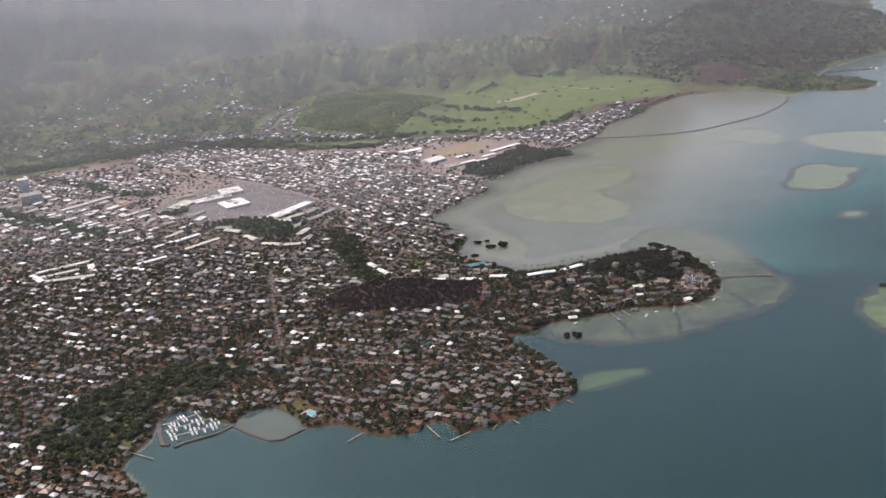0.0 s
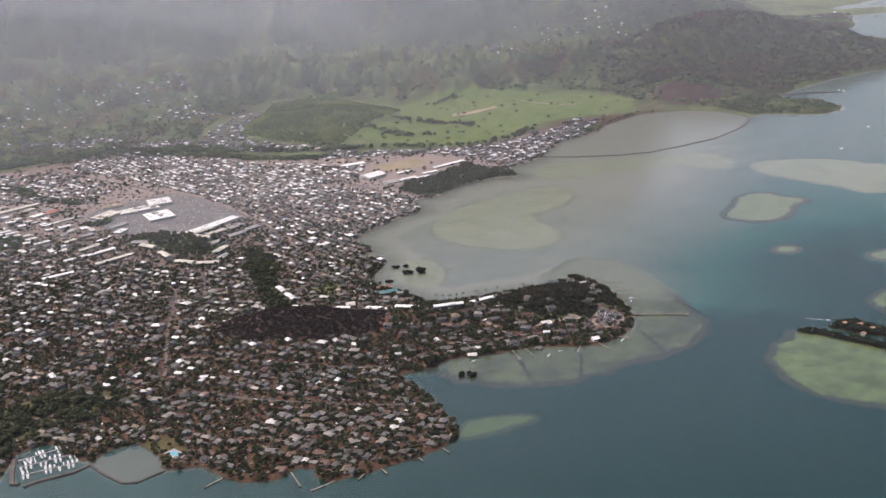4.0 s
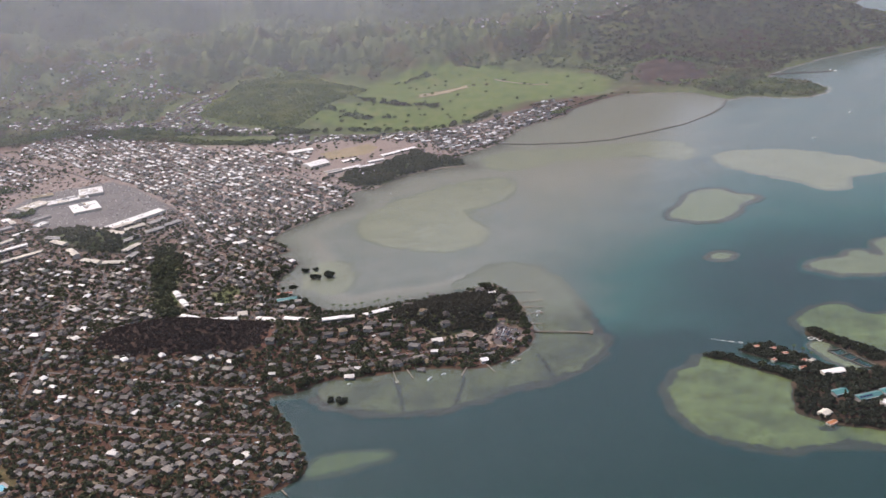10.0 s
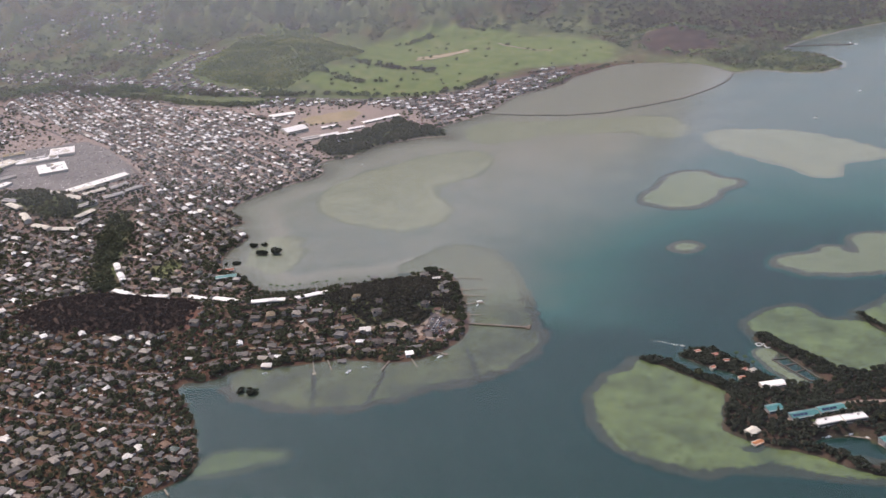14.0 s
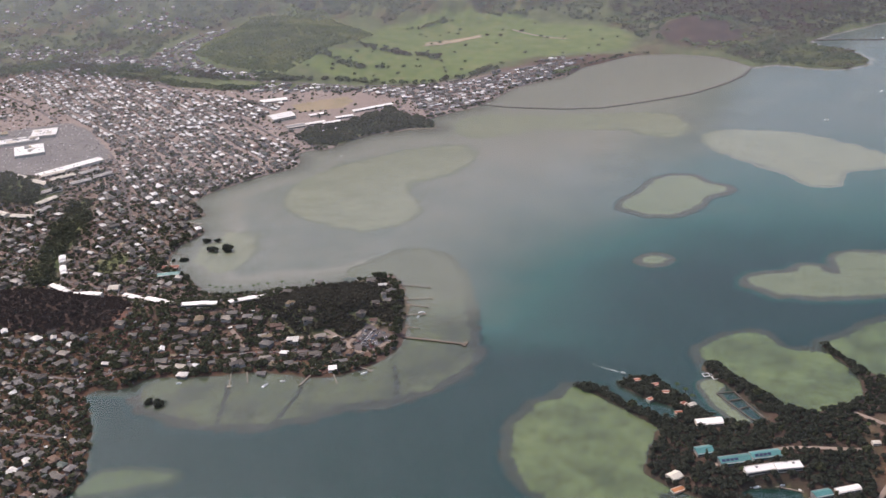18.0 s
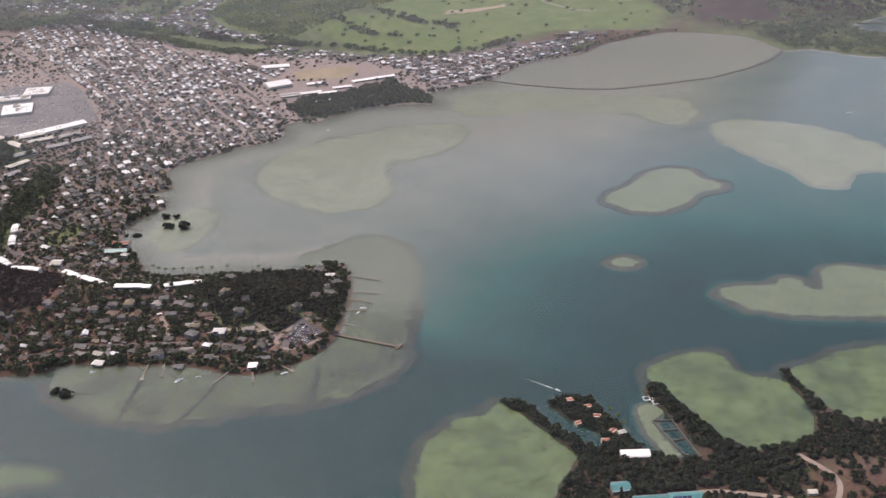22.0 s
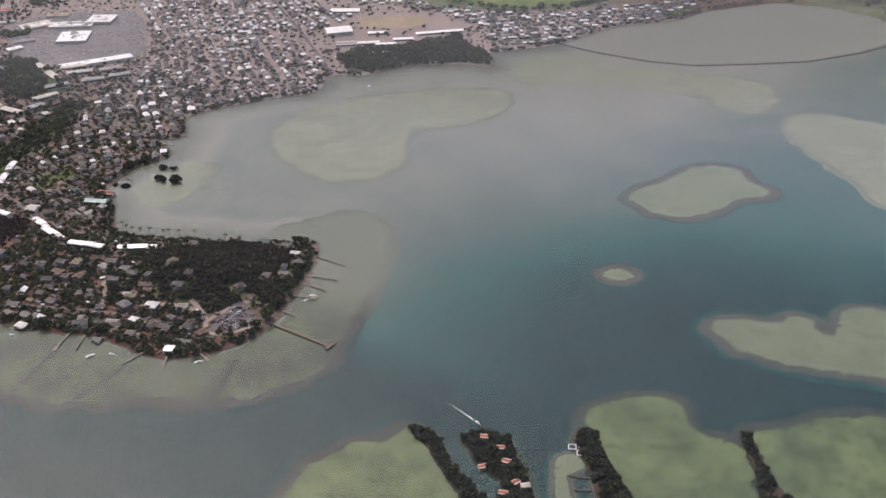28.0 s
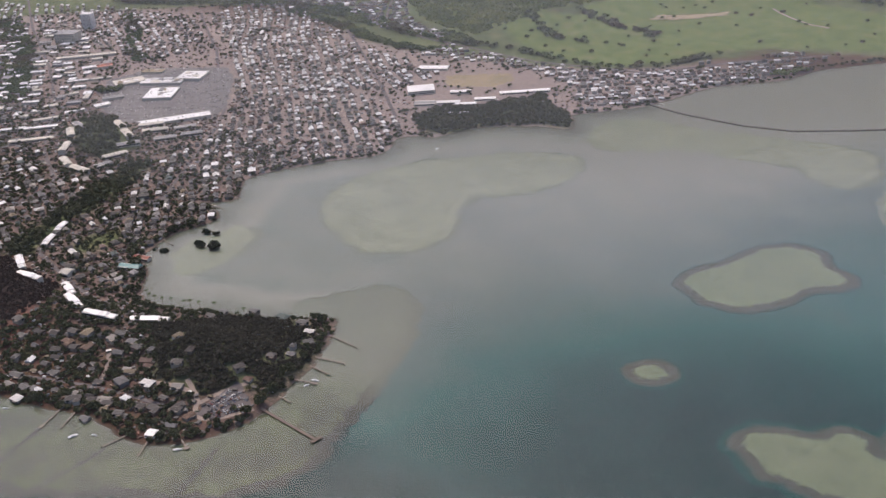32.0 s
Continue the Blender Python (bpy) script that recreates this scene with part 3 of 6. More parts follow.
POND = [(-273, 1368), (-247, 1338), (-218, 1312), (-199, 1311), (-185, 1323), (-170, 1334), (-185, 1385), (-230, 1405)]
ZZ = np.where((inside_by(POND, XX, YY) > -3) & (SD_LAND < -1), -0.75, ZZ)


def ground_z(x, y):
    """The ground's height, between the sheet's corners."""
    i = np.clip(np.searchsorted(GX, x) - 1, 0, len(GX) - 2)
    j = np.clip(np.searchsorted(GY, y) - 1, 0, len(GY) - 2)
    u, v = (x - GX[i]) / (GX[i + 1] - GX[i]), (y - GY[j]) / (GY[j + 1] - GY[j])
    return (ZZ[j, i] * (1 - u) + ZZ[j, i + 1] * u) * (1 - v) + (ZZ[j + 1, i] * (1 - u) + ZZ[j + 1, i + 1] * u) * v


def grid_mesh(name, xs, ys, zs, keep, *materials):
    """Quads of a grid wherever all four corners are kept."""
    ny, nx = zs.shape
    index = np.arange(ny * nx).reshape(ny, nx)
    quads = np.stack([index[:-1, :-1], index[:-1, 1:], index[1:, 1:], index[1:, :-1]], -1)
    ok = keep[:-1, :-1] & keep[:-1, 1:] & keep[1:, 1:] & keep[1:, :-1]
    quads = quads[ok]
    used, flat = np.unique(quads, return_inverse=True)
    verts = np.stack([xs.ravel(), ys.ravel(), zs.ravel()], -1)[used]
    me = bpy.data.meshes.new(name)
    me.vertices.add(len(verts))
    me.vertices.foreach_set("co", verts.ravel())
    me.loops.add(quads.size)
    me.loops.foreach_set("vertex_index", flat.ravel().astype(np.int32))
    me.polygons.add(len(quads))
    me.polygons.foreach_set("loop_start", np.arange(0, quads.size, 4, dtype=np.int32))
    me.polygons.foreach_set("use_smooth", np.ones(len(quads), bool))
    for m in materials:
        me.materials.append(m)
    me.update(calc_edges=True)
    return me, used


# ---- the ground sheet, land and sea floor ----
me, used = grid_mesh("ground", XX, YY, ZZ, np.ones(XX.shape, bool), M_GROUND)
soft = wavy(XX, YY, 90, 21)


def within(outline, edge=12):
    return step(inside_by(rounded(outline, 1), XX, YY) + 10 * soft, -edge, edge)


town = within(TOWN_CORE, 20) * (1 - within(WOODS)) * (1 - within(MOUND)) * (1 - within(TREE_BELT)) * (1 - within(SOUTH_WOOD) * 0.6)
town *= 1 - 0.8 * within(PENINSULA_WOOD)
valley = step(wavy(XX, YY, 260, 31), 0.05, 0.5) * step(YY, 3000, 3200) * step(-YY, -4350, -4200) * step(-XX, -1100, -900)
town = np.maximum(town, 0.75 * (SD_ISLE > 0))
town = np.maximum(town, within(CLEARING))
town = np.maximum(town, 0.55 * valley * (1 - within(HILLOCK)))
field = np.maximum.reduce([within(PASTURE), 0.8 * within(HILLOCK, 40), 0.7 * within(PARK_LAWN), 0.3 * within(COURT)])
red = np.maximum.reduce([within(DARK_HILL), 0.55 * within([(300, 3290), (311, 3356), (445, 3430), (440, 3380)], 14), np.minimum(hill(XX, YY, 1020, 3345, 120, 95, 1.7), 1), hill(XX, YY, 1280, 3820, 460, 300, 0.8) * (0.6 + 0.6 * soft),
                         0.8 * (SD_ISLE > -6) * (1 - within(CLEARING))])
# weight grows with distance, so paler ground paints haze into the far town
paving_haze = 0.85 * np.maximum(0.5 * step(YY + 0.25 * XX, 1680, 1950), step(YY + 0.25 * XX, 1950, 2450)) * step(-YY, -3150, -2950)
shade = np.stack([town, field, red, paving_haze], -1).reshape(-1, 4)[used]
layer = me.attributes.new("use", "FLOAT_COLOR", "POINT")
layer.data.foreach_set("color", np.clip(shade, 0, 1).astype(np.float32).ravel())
# silty bay bed; the 0.4 term pales the pond floor for mirrored sky
silt_sheen = np.maximum(step(YY, 1560, 1640) * step(-SD_ISLE, 10, 60), 0.4 * step(-YY, -1440, -1380) * step(-XX, 100, 200))
me.attributes.new("silt_sheen", "FLOAT", "POINT").data.foreach_set("value", silt_sheen.ravel()[used].astype(np.float32))
ground = tagged(new("ground", me), "coastal land with town lots, pasture and forested hills over a muddy sea floor painted darker with depth", "ground", kind="structure")

# ---- the sea ----
me = mesh_of("water", [(-1000, -1500, 0), (4600, -1500, 0), (4600, 6400, 0), (-1000, 6400, 0)], [(0, 1, 2, 3)], M_WATER)
water = tagged(new("water", me), "calm grey-green bay water with fine ripples, reefs showing through", "sea", kind="structure")


def reef(outline, material, label, top=-0.9, skirt=34.0, ragged=7.0, seed=0, cell=5.0, ledge=9.0, channels=()):
    """A reef flat that falls off round its rim to the sea floor."""
    p = rounded(outline, 2)
    lo, hi = p.min(0) - skirt - 15, p.max(0) + skirt + 15
    xs, ys = np.meshgrid(np.arange(lo[0], hi[0], cell), np.arange(lo[1], hi[1], cell))
    sd = inside_by(p, xs, ys) + ragged * wavy(xs, ys, 55, 40 + seed)
    for line, wide in channels:
        sd = np.minimum(sd, 16 - 30 * np.exp(-((line_off(line, xs, ys) + 2.5 * wavy(xs, ys, 30, 80)) / wide) ** 2) + 400 * (line_off(line, xs, ys) > 3 * wide))
    z = np.where(sd > 0, top - 0.25 * wavy(xs, ys, 60, 60 + seed), top - 2.4 * step(-sd, 0, ledge) - 12.2 * step(-sd, ledge, skirt + ledge))
    z = np.minimum(0.16 * z, -0.06)
    me, used = grid_mesh("reef", xs, ys, z, sd > -skirt - 14, material)
    drop = 0.18 + 0.82 * step(-ys, -1850, -1730) if material is M_REEF_PALE else np.ones(xs.shape)
    me.attributes.new("rim", "FLOAT", "POINT").data.foreach_set("value", drop.ravel()[used].astype(np.float32))
    return tagged(new("reef", me), label, "coral reef", "reefs in the bay")


# ---- reefs ----
reef([(732, 1594), (708, 1568), (682, 1542), (669, 1507), (670, 1471), (678, 1430), (695, 1399), (718, 1378), (743, 1364), (773, 1353), (808, 1359), (838, 1363), (862, 1357), (894, 1346), (935, 1334), (970, 1331), (975, 1343), (939, 1353), (907, 1368), (889, 1379), (866, 1387), (839, 1378), (815, 1384), (829, 1402), (824, 1424), (808, 1434), (802, 1451), (817, 1488), (839, 1508), (818, 1524), (783, 1548), (756, 1582), (744, 1597)],
     M_REEF, "pale green reef flat with brown rim beside the island", seed=1, skirt=26)
reef([(888, 1690), (915, 1722), (949, 1742), (966, 1736), (977, 1708), (997, 1689), (1030, 1692), (1050, 1660), (1066, 1612), (1070, 1580), (1036, 1556),
      (999, 1545), (965, 1563), (941, 1597), (915, 1634), (900, 1660)], M_REEF, "yellow-green sandy reef flat off the island shore", seed=2, skirt=24)
reef([(1038, 1716), (1076, 1732), (1109, 1766), (1134, 1781), (1200, 1790), (1290, 1740), (1300, 1640), (1200, 1610), (1105, 1622), (1073, 1650), (1055, 1689)],
     M_REEF, "sandy green reef flat beyond the island's breakwater", seed=3, skirt=24)
reef([(972, 1900), (986, 1916), (1034, 1922), (1055, 1948), (1074, 1940), (1084, 1917), (1104, 1920), (1104, 1977), (1121, 1994), (1160, 1990), (1260, 1990),
      (1280, 1900), (1190, 1868), (1108, 1857), (1062, 1854), (1014, 1860), (986, 1875)], M_REEF_DULL, "isolated green patch reef with a small blue notch", seed=4, skirt=22, ragged=5)
reef([(799, 2191), (814, 2225), (837, 2247), (861, 2309), (888, 2330), (920, 2331), (943, 2288), (982, 2269), (952, 2246), (928, 2225), (914, 2182), (877, 2152), (843, 2156), (816, 2171)],
     M_REEF_DULL, "pale heart-shaped patch reef out in the bay", seed=5, skirt=26, ragged=4)
reef([(967, 2552), (1003, 2587), (1052, 2579), (1111, 2572), (1166, 2535), (1218, 2487), (1272, 2422), (1257, 2379), (1195, 2372), (1167, 2351), (1152, 2293), (1127, 2295), (1101, 2351), (1063, 2394), (1018, 2444), (986, 2493)],
     M_SHOAL, "long pale patch reef off the fishpond", -1.6, 30, seed=6)
reef([(826, 1970), (836, 1982), (850, 1981), (857, 1973), (850, 1962), (836, 1960)], M_REEF_DULL, "tiny round patch reef with brown rim", seed=7, skirt=20, ragged=3, cell=3.0)
reef([(217, 2214), (211, 2280), (230, 2344), (274, 2408), (330, 2439), (373, 2481), (422, 2505), (502, 2513), (516, 2457), (501, 2390), (460, 2346), (415, 2319), (404, 2279), (425, 2230), (446, 2188), (442, 2140), (415, 2109), (374, 2093), (319, 2116), (257, 2156)],
     M_SHOAL, "broad silty shoal in the inner bay", -2.4, 40, seed=8)
reef([(451, 2641), (472, 2700), (540, 2728), (634, 2710), (749, 2720), (850, 2718), (908, 2706), (932, 2626), (912, 2570), (868, 2566), (826, 2620), (728, 2615), (630, 2622), (556, 2575), (495, 2575)],
     M_SHOAL, "faint fan-shaped shoal below the fishpond wall", -2.6, 40, seed=9)
reef([(195, 1560), (250, 1520), (304, 1505), (342, 1505), (387, 1512), (428, 1533), (474, 1557), (526, 1572), (556, 1596), (582, 1626), (596, 1660), (595, 1690), (585, 1731), (576, 1792), (565, 1860),
      (547, 1926), (520, 1980), (489, 2002), (457, 1998), (430, 1965), (380, 1920), (440, 1880), (470, 1800), (480, 1700), (440, 1640), (330, 1640), (220, 1620)],
     M_REEF_PALE, "tan fringing reef flat round the residential point", -1.0, 26, ragged=8, seed=10, cell=3.5, ledge=9,
     channels=(([(300, 1598), (309, 1570), (318, 1500)], 4.0), ([(400, 1608), (398, 1570), (388, 1515)], 3.5), ([(506, 1640), (514, 1606), (522, 1560)], 4.5)))
reef([(205, 1358), (218, 1396), (254, 1403), (312, 1397), (275, 1380), (239, 1365)], M_BAR, "narrow green sandbar off the southern point", seed=11, skirt=22, ragged=4, ledge=4)
reef([(95, 2000), (120, 2080), (190, 2070), (215, 2000), (200, 1930), (150, 1910)], M_SHOAL, "muddy shallows round the mangrove islets", -3.0, 40, seed=12)


reef([(880, 1618), (906, 1624), (907, 1606), (894, 1594), (915, 1549), (927, 1533), (916, 1526), (897, 1557), (882, 1597)], M_REEF_DULL, "pale sand strip beside the island fish pens", -1.2, 10, ragged=2, seed=13, cell=2.5, ledge=3)


# ---- walls in the water, moles ----
def causeway(name, line, width, top, material, label, category, bottom=-9.0):
    """A rubble wall along a line: stones piled with sloping sides and an uneven crest."""
    pts = []
    for (ax, ay), (bx, by) in zip(line[:-1], line[1:]):
        n = max(1, int(math.hypot(bx - ax, by - ay) / 6))
        pts += [(ax + (bx - ax) * k / n, ay + (by - ay) * k / n) for k in range(n)]
    pts.append(line[-1])
    rng = random.Random(len(pts))
    verts, faces = [], []
    for i, (x, y) in enumerate(pts):
        ax, ay = pts[max(i - 1, 0)]
        bx, by = pts[min(i + 1, len(pts) - 1)]
        d = math.hypot(bx - ax, by - ay) or 1
        nx, ny = -(by - ay) / d, (bx - ax) / d
        for off, z in ((-1.3, bottom), (-0.5, top), (0.5, top), (1.3, bottom)):
            w = width * off * rng.uniform(0.85, 1.15)
            verts.append((x + nx * w, y + ny * w, z + (rng.uniform(-0.25, 0.25) if z == top else 0)))
    for i in range(len(pts) - 1):
        a, b = 4 * i, 4 * i + 4
        faces += [(a + k, b + k, b + k + 1, a + k + 1) for k in range(3)]
    n = 4 * (len(pts) - 1)
    faces += [(0, 1, 2, 3), (n + 3, n + 2, n + 1, n)]
    return tagged(new(name, mesh_of(name, verts, faces, material)), label, category)


causeway("fishpond_wall", [(500, 2802), (558, 2781), (595, 2772), (689, 2757), (770, 2762), (862, 2803), (960, 2855), (1040, 2933), (1087, 2999), (1116, 3076)], 3.2, 1.0, M_STONE,
         "long curved lava-stone fishpond wall", "sea wall")
causeway("fishpond_wall", [(-273, 1368), (-247, 1338), (-218, 1312), (-199, 1311), (-185, 1323), (-170, 1334)], 3.0, 1.0, M_STONE, "low stone wall round a small coastal pond", "sea wall")
causeway("breakwater", [(-270, 1368), (-290, 1349), (-315, 1339), (-333, 1332), (-344, 1323)], 4.0, 1.4, M_STONE, "rubble breakwater sheltering the marina", "breakwater")
causeway("breakwater", [(-381, 1405), (-371, 1364), (-361, 1333), (-352, 1331)], 5.0, 1.4, M_STONE, "short rubble mole at the marina mouth", "breakwater")
for line in ([(896, 1590), (917, 1594), (933, 1560), (947, 1532)], [(896, 1590), (915, 1560), (930, 1535), (945, 1530)], [(917, 1556), (931, 1563)], [(906, 1573), (925, 1579)]):
    causeway("fish_pen_wall", line, 1.6, 0.9, M_STONE, "narrow stone wall dividing fish pens at the island", "sea wall", -4.0)
causeway("causeway", [(1300, 3330), (1380, 3330), (1450, 3318), (1480, 3322)], 4.0, 1.5, M_STONE, "harbour causeway beyond the wooded point", "breakwater")


# ---- roads, draped on the ground ----
def road(name, line, width, material, label, lift=0.35):
    pts = []
    for (ax, ay), (bx, by) in zip(line[:-1], line[1:]):
        n = max(1, int(math.hypot(bx - ax, by - ay) / 7))
        pts += [(ax + (bx - ax) * k / n, ay + (by - ay) * k / n) for k in range(n)]
    pts = np.array(pts + [line[-1]], float)
    for _ in range(6):
        pts[1:-1] = 0.5 * pts[1:-1] + 0.25 * (pts[:-2] + pts[2:])
    verts, faces = [], []
    for i, (x, y) in enumerate(pts):
        a, b = pts[max(i - 1, 0)], pts[min(i + 1, len(pts) - 1)]
        n = Vector((-(b[1] - a[1]), b[0] - a[0])).normalized() * width / 2
        for k in (-1.0, -0.34, 0.34, 1.0):
            px, py = x + n.x * k, y + n.y * k
            z = float(ground_z(px, py)) + lift
            verts.append((px, py, z))
        verts.append((x - n.x, y - n.y, float(ground_z(x - n.x, y - n.y)) - 0.6))
        verts.append((x + n.x, y + n.y, float(ground_z(x + n.x, y + n.y)) - 0.6))
    for i in range(len(pts) - 1):
        a, b = 6 * i, 6 * i + 6
        faces += [(a + k, a + k + 1, b + k + 1, b + k) for k in range(3)] + [(a + 4, a, b, b + 4), (a + 3, a + 5, b + 5, b + 3)]
    return tagged(new(name, mesh_of(name, verts, faces, material)), label, "road", kind="structure")


ROADS = [[(-1600, 3120), (-1129, 2758), (-793, 2528), (-553, 2339)], [(-800, 3020), (-749, 2970), (-516, 2766), (-370, 2610), (-224, 2469), (-156, 2363), (-85, 2216), (-20, 2090)],
         [(-330, 3010), (-199, 2880), (-45, 2724), (103, 2565)], [(-700, 2300), (-553, 2339), (-366, 2154), (-238, 2070), (-215, 1950)],
         [(-276, 3522), (-363, 3397), (-377, 3266), (-284, 3096), (-130, 3011), (200, 2945), (420, 2960), (560, 3080), (720, 3190)],
         [(-1500, 2150), (-900, 2220), (-553, 2339), (-300, 2370), (-156, 2363)], [(-40, 2140), (-20, 2040), (-60, 1880), (20, 1850), (120, 1815), (240, 1790), (330, 1810)],
         [(-268, 1990), (-268, 1938), (-250, 1780), (-220, 1595)],
         [(-190, 1560), (-60, 1500), (60, 1470), (150, 1460)], [(-225, 1680), (-100, 1640), (40, 1600), (110, 1590), (190, 1640), (300, 1665), (400, 1670)],
         [(-900, 1750), (-480, 1800), (-240, 1830)]]
PALE_ROADS = [[(522, 3469), (575, 3419), (622, 3379), (674, 3360)], [(268, 1718), (290, 1695), (300, 1668)], [(400, 1712), (425, 1700), (436, 1690)], [(345, 1690), (390, 1700), (425, 1700)], [(436, 1690), (446, 1715), (462, 1742)], [(434, 1690), (445, 1668), (468, 1672), (495, 1712)],
              [(1020, 1370), (1060, 1430), (1080, 1500), (1040, 1545)], [(880, 1440), (960, 1470), (1040, 1470)]]
for line in ROADS:
    road("road", line, 6.5 if line[0][1] > 2050 else 4.6, M_ASPHALT, "worn grey asphalt town road")
for line in PALE_ROADS:
    road("road", line, 5.5, M_DUST, "pale dusty lane on a wooded slope")
for outline, label in ((MALL_LOT, "wide grey asphalt car park of a shopping centre"),):
    xs, ys = np.meshgrid(np.arange(-610, -190, 7.0), np.arange(2300, 2700, 7.0))
    inside = inside_by(outline, xs, ys) > 0
    me, _ = grid_mesh("parking_lot", xs, ys, ground_z(xs, ys) + 0.45, inside, M_PARK)
    tagged(new("parking_lot", me), label, "parking lot", kind="structure")
xs, ys = np.meshgrid(np.arange(440, 500, 2.0), np.arange(1665, 1745, 2.0))
me, _ = grid_mesh("parking_lot", xs, ys, ground_z(xs, ys) + 0.5, inside_by([(446, 1672), (443, 1690), (450, 1738), (458, 1738), (492, 1716), (474, 1680)], xs, ys) > 0, M_ASPHALT)
tagged(new("parking_lot", me), "sloping grey car park above the long pier", "parking lot", kind="structure")

for outline, name, label in ((SCHOOL_FIELD, "playing_field", "dry tan school playing field"), ([(296, 3292), (305, 3352), (440, 3430), (448, 3388)], "mown_strip", "dry tan strip across green pasture")):
    p = np.array(outline, float)
    xs, ys = np.meshgrid(np.arange(p[:, 0].min(), p[:, 0].max(), 6.0), np.arange(p[:, 1].min(), p[:, 1].max(), 6.0))
    me, _ = grid_mesh(name, xs, ys, ground_z(xs, ys) + 0.4, inside_by(p, xs, ys) + 4 * wavy(xs, ys, 40, 5) > 0, M_TAN)
    tagged(new(name, me), label, "field", kind="structure")
p = np.array([(84, 1733), (112, 1745), (147, 1699), (164, 1652), (146, 1641), (113, 1681)], float)
xs, ys = np.meshgrid(np.arange(p[:, 0].min() - 6, p[:, 0].max() + 6, 4.0), np.arange(p[:, 1].min() - 6, p[:, 1].max() + 6, 4.0))
me, _ = grid_mesh("bare_slope", xs, ys, ground_z(xs, ys) + 0.7, inside_by(p, xs, ys) + 5 * wavy(xs, ys, 30, 6) > 0, M_SOIL)
tagged(new("bare_slope", me), "bare rust-red earth at the end of the dark hill", "bare earth", kind="structure")
ALL_ROADS = ROADS + PALE_ROADS


# ---- houses ----
def roof_mesh(w, d, h, rise, eave, hipped):
    """A gable or hip roof with eaves and thickness over a w x d plan."""
    a, b, t = w / 2 + eave, d / 2 + eave, 0.28
    r = a - (b * 0.9 if hipped else 0)
    v = [(-a, -b, h), (a, -b, h), (a, b, h), (-a, b, h), (-r, 0, h + rise), (r, 0, h + rise)]
    v += [(x, y, z - t) for x, y, z in v[:4]]
    f = [(0, 1, 5, 4), (2, 3, 4, 5), (1, 2, 5), (3, 0, 4), (0, 6, 7, 1), (1, 7, 8, 2), (2, 8, 9, 3), (3, 9, 6, 0), (9, 8, 7, 6)]
    return v, f


def moved(vf, x, y, turn=0.0):
    c, s = math.cos(turn), math.sin(turn)
    return [(x + c * a - s * b, y + s * a + c * b, z) for a, b, z in vf[0]], vf[1]


def joined(*pieces):
    verts, faces = [], []
    for v, f in pieces:
        n = len(verts)
        verts += v
        faces += [tuple(i + n for i in g) for g in f]
    return verts, faces


def wall_mesh(w, d, h, down=2.5):
    v = [(sx * w / 2, sy * d / 2, z) for z in (-down, h) for sx, sy in ((-1, -1), (1, -1), (1, 1), (-1, 1))]
    return v, [(0, 1, 5, 4), (1, 2, 6, 5), (2, 3, 7, 6), (3, 0, 4, 7), (4, 5, 6, 7)]


def house(name, w, d, h, rise, hipped, wing, label, roof=None):
    """A dwelling: walls, roof, door, windows, and a wing or lanai."""
    top = new(name)
    walls, roofs = [wall_mesh(w, d, h)], [roof_mesh(w, d, h, rise, 0.7, hipped)]
    if wing:
        ww, wd = w * 0.42, d * 0.75
        walls.append(moved(wall_mesh(ww, wd, h * 0.92), w * 0.27, -d * 0.62))
        roofs.append(moved(roof_mesh(wd, ww, h * 0.92, rise * 0.7, 0.6, hipped), w * 0.27, -d * 0.62, math.pi / 2))
    body = part("wall", mesh_of("wall", *joined(*walls), M_WALL), None, top)
    part("roof", mesh_of("roof", *joined(*roofs), roof or M_ROOF), None, top)
    part("door", block(-w * 0.12, -d / 2 - 0.06, 0.1, -w * 0.12 + 1.0, -d / 2 + 0.05, 2.15, 0.03), M_WOOD, body)
    for x0, y0, x1, y1 in ((-w * 0.42, -d / 2 - 0.05, -w * 0.2, -d / 2 + 0.05), (-w * 0.3, d / 2 - 0.05, w * 0.1, d / 2 + 0.05), (w / 2 - 0.05, -d * 0.05, w / 2 + 0.05, d * 0.3)):
        part("window", block(x0, y0, h * 0.42, x1, y1, h * 0.85), M_GLASS, body)
    if not wing:
        lan = block(w * 0.02, -d / 2 - 2.6, h * 0.84, w * 0.45, -d / 2 - 0.72, h * 0.84 + 0.16, 0.04)
        for x in (w * 0.05, w * 0.42):
            box(lan, x - 0.08, -d / 2 - 2.5, -1.5, x + 0.08, -d / 2 - 2.34, h * 0.84)
        part("lanai", lan, M_WOOD, top)
    return tagged(top, label, "house", "houses of the town")


KINDS = [house("house", 15, 9, 3.2, 2.2, False, False, "single-storey house with a low gable roof and lanai"),
         house("house", 14, 10, 3.2, 2.4, True, False, "single-storey house with a hipped shingle roof"),
         house("house", 16, 9, 3.4, 2.2, False, True, "L-shaped house with a gabled wing"),
         house("house", 13, 9.5, 6.0, 2.0, True, False, "two-storey house with a hipped roof and lanai"),
         house("house", 17, 10, 5.6, 2.3, True, True, "large two-storey house with a hipped wing"),
         house("house", 12, 8, 3.0, 1.6, False, False, "small cottage with a shallow gable roof")]
SIZES = [(15, 9, 3.2, 2.2, 0), (14, 10, 3.2, 2.4, 1), (16, 12, 3.4, 2.2, 0), (13, 9.5, 6.0, 2.0, 1), (17, 13, 5.6, 2.3, 1), (12, 8, 3.0, 1.6, 0)]
used_kind = [0] * len(KINDS)


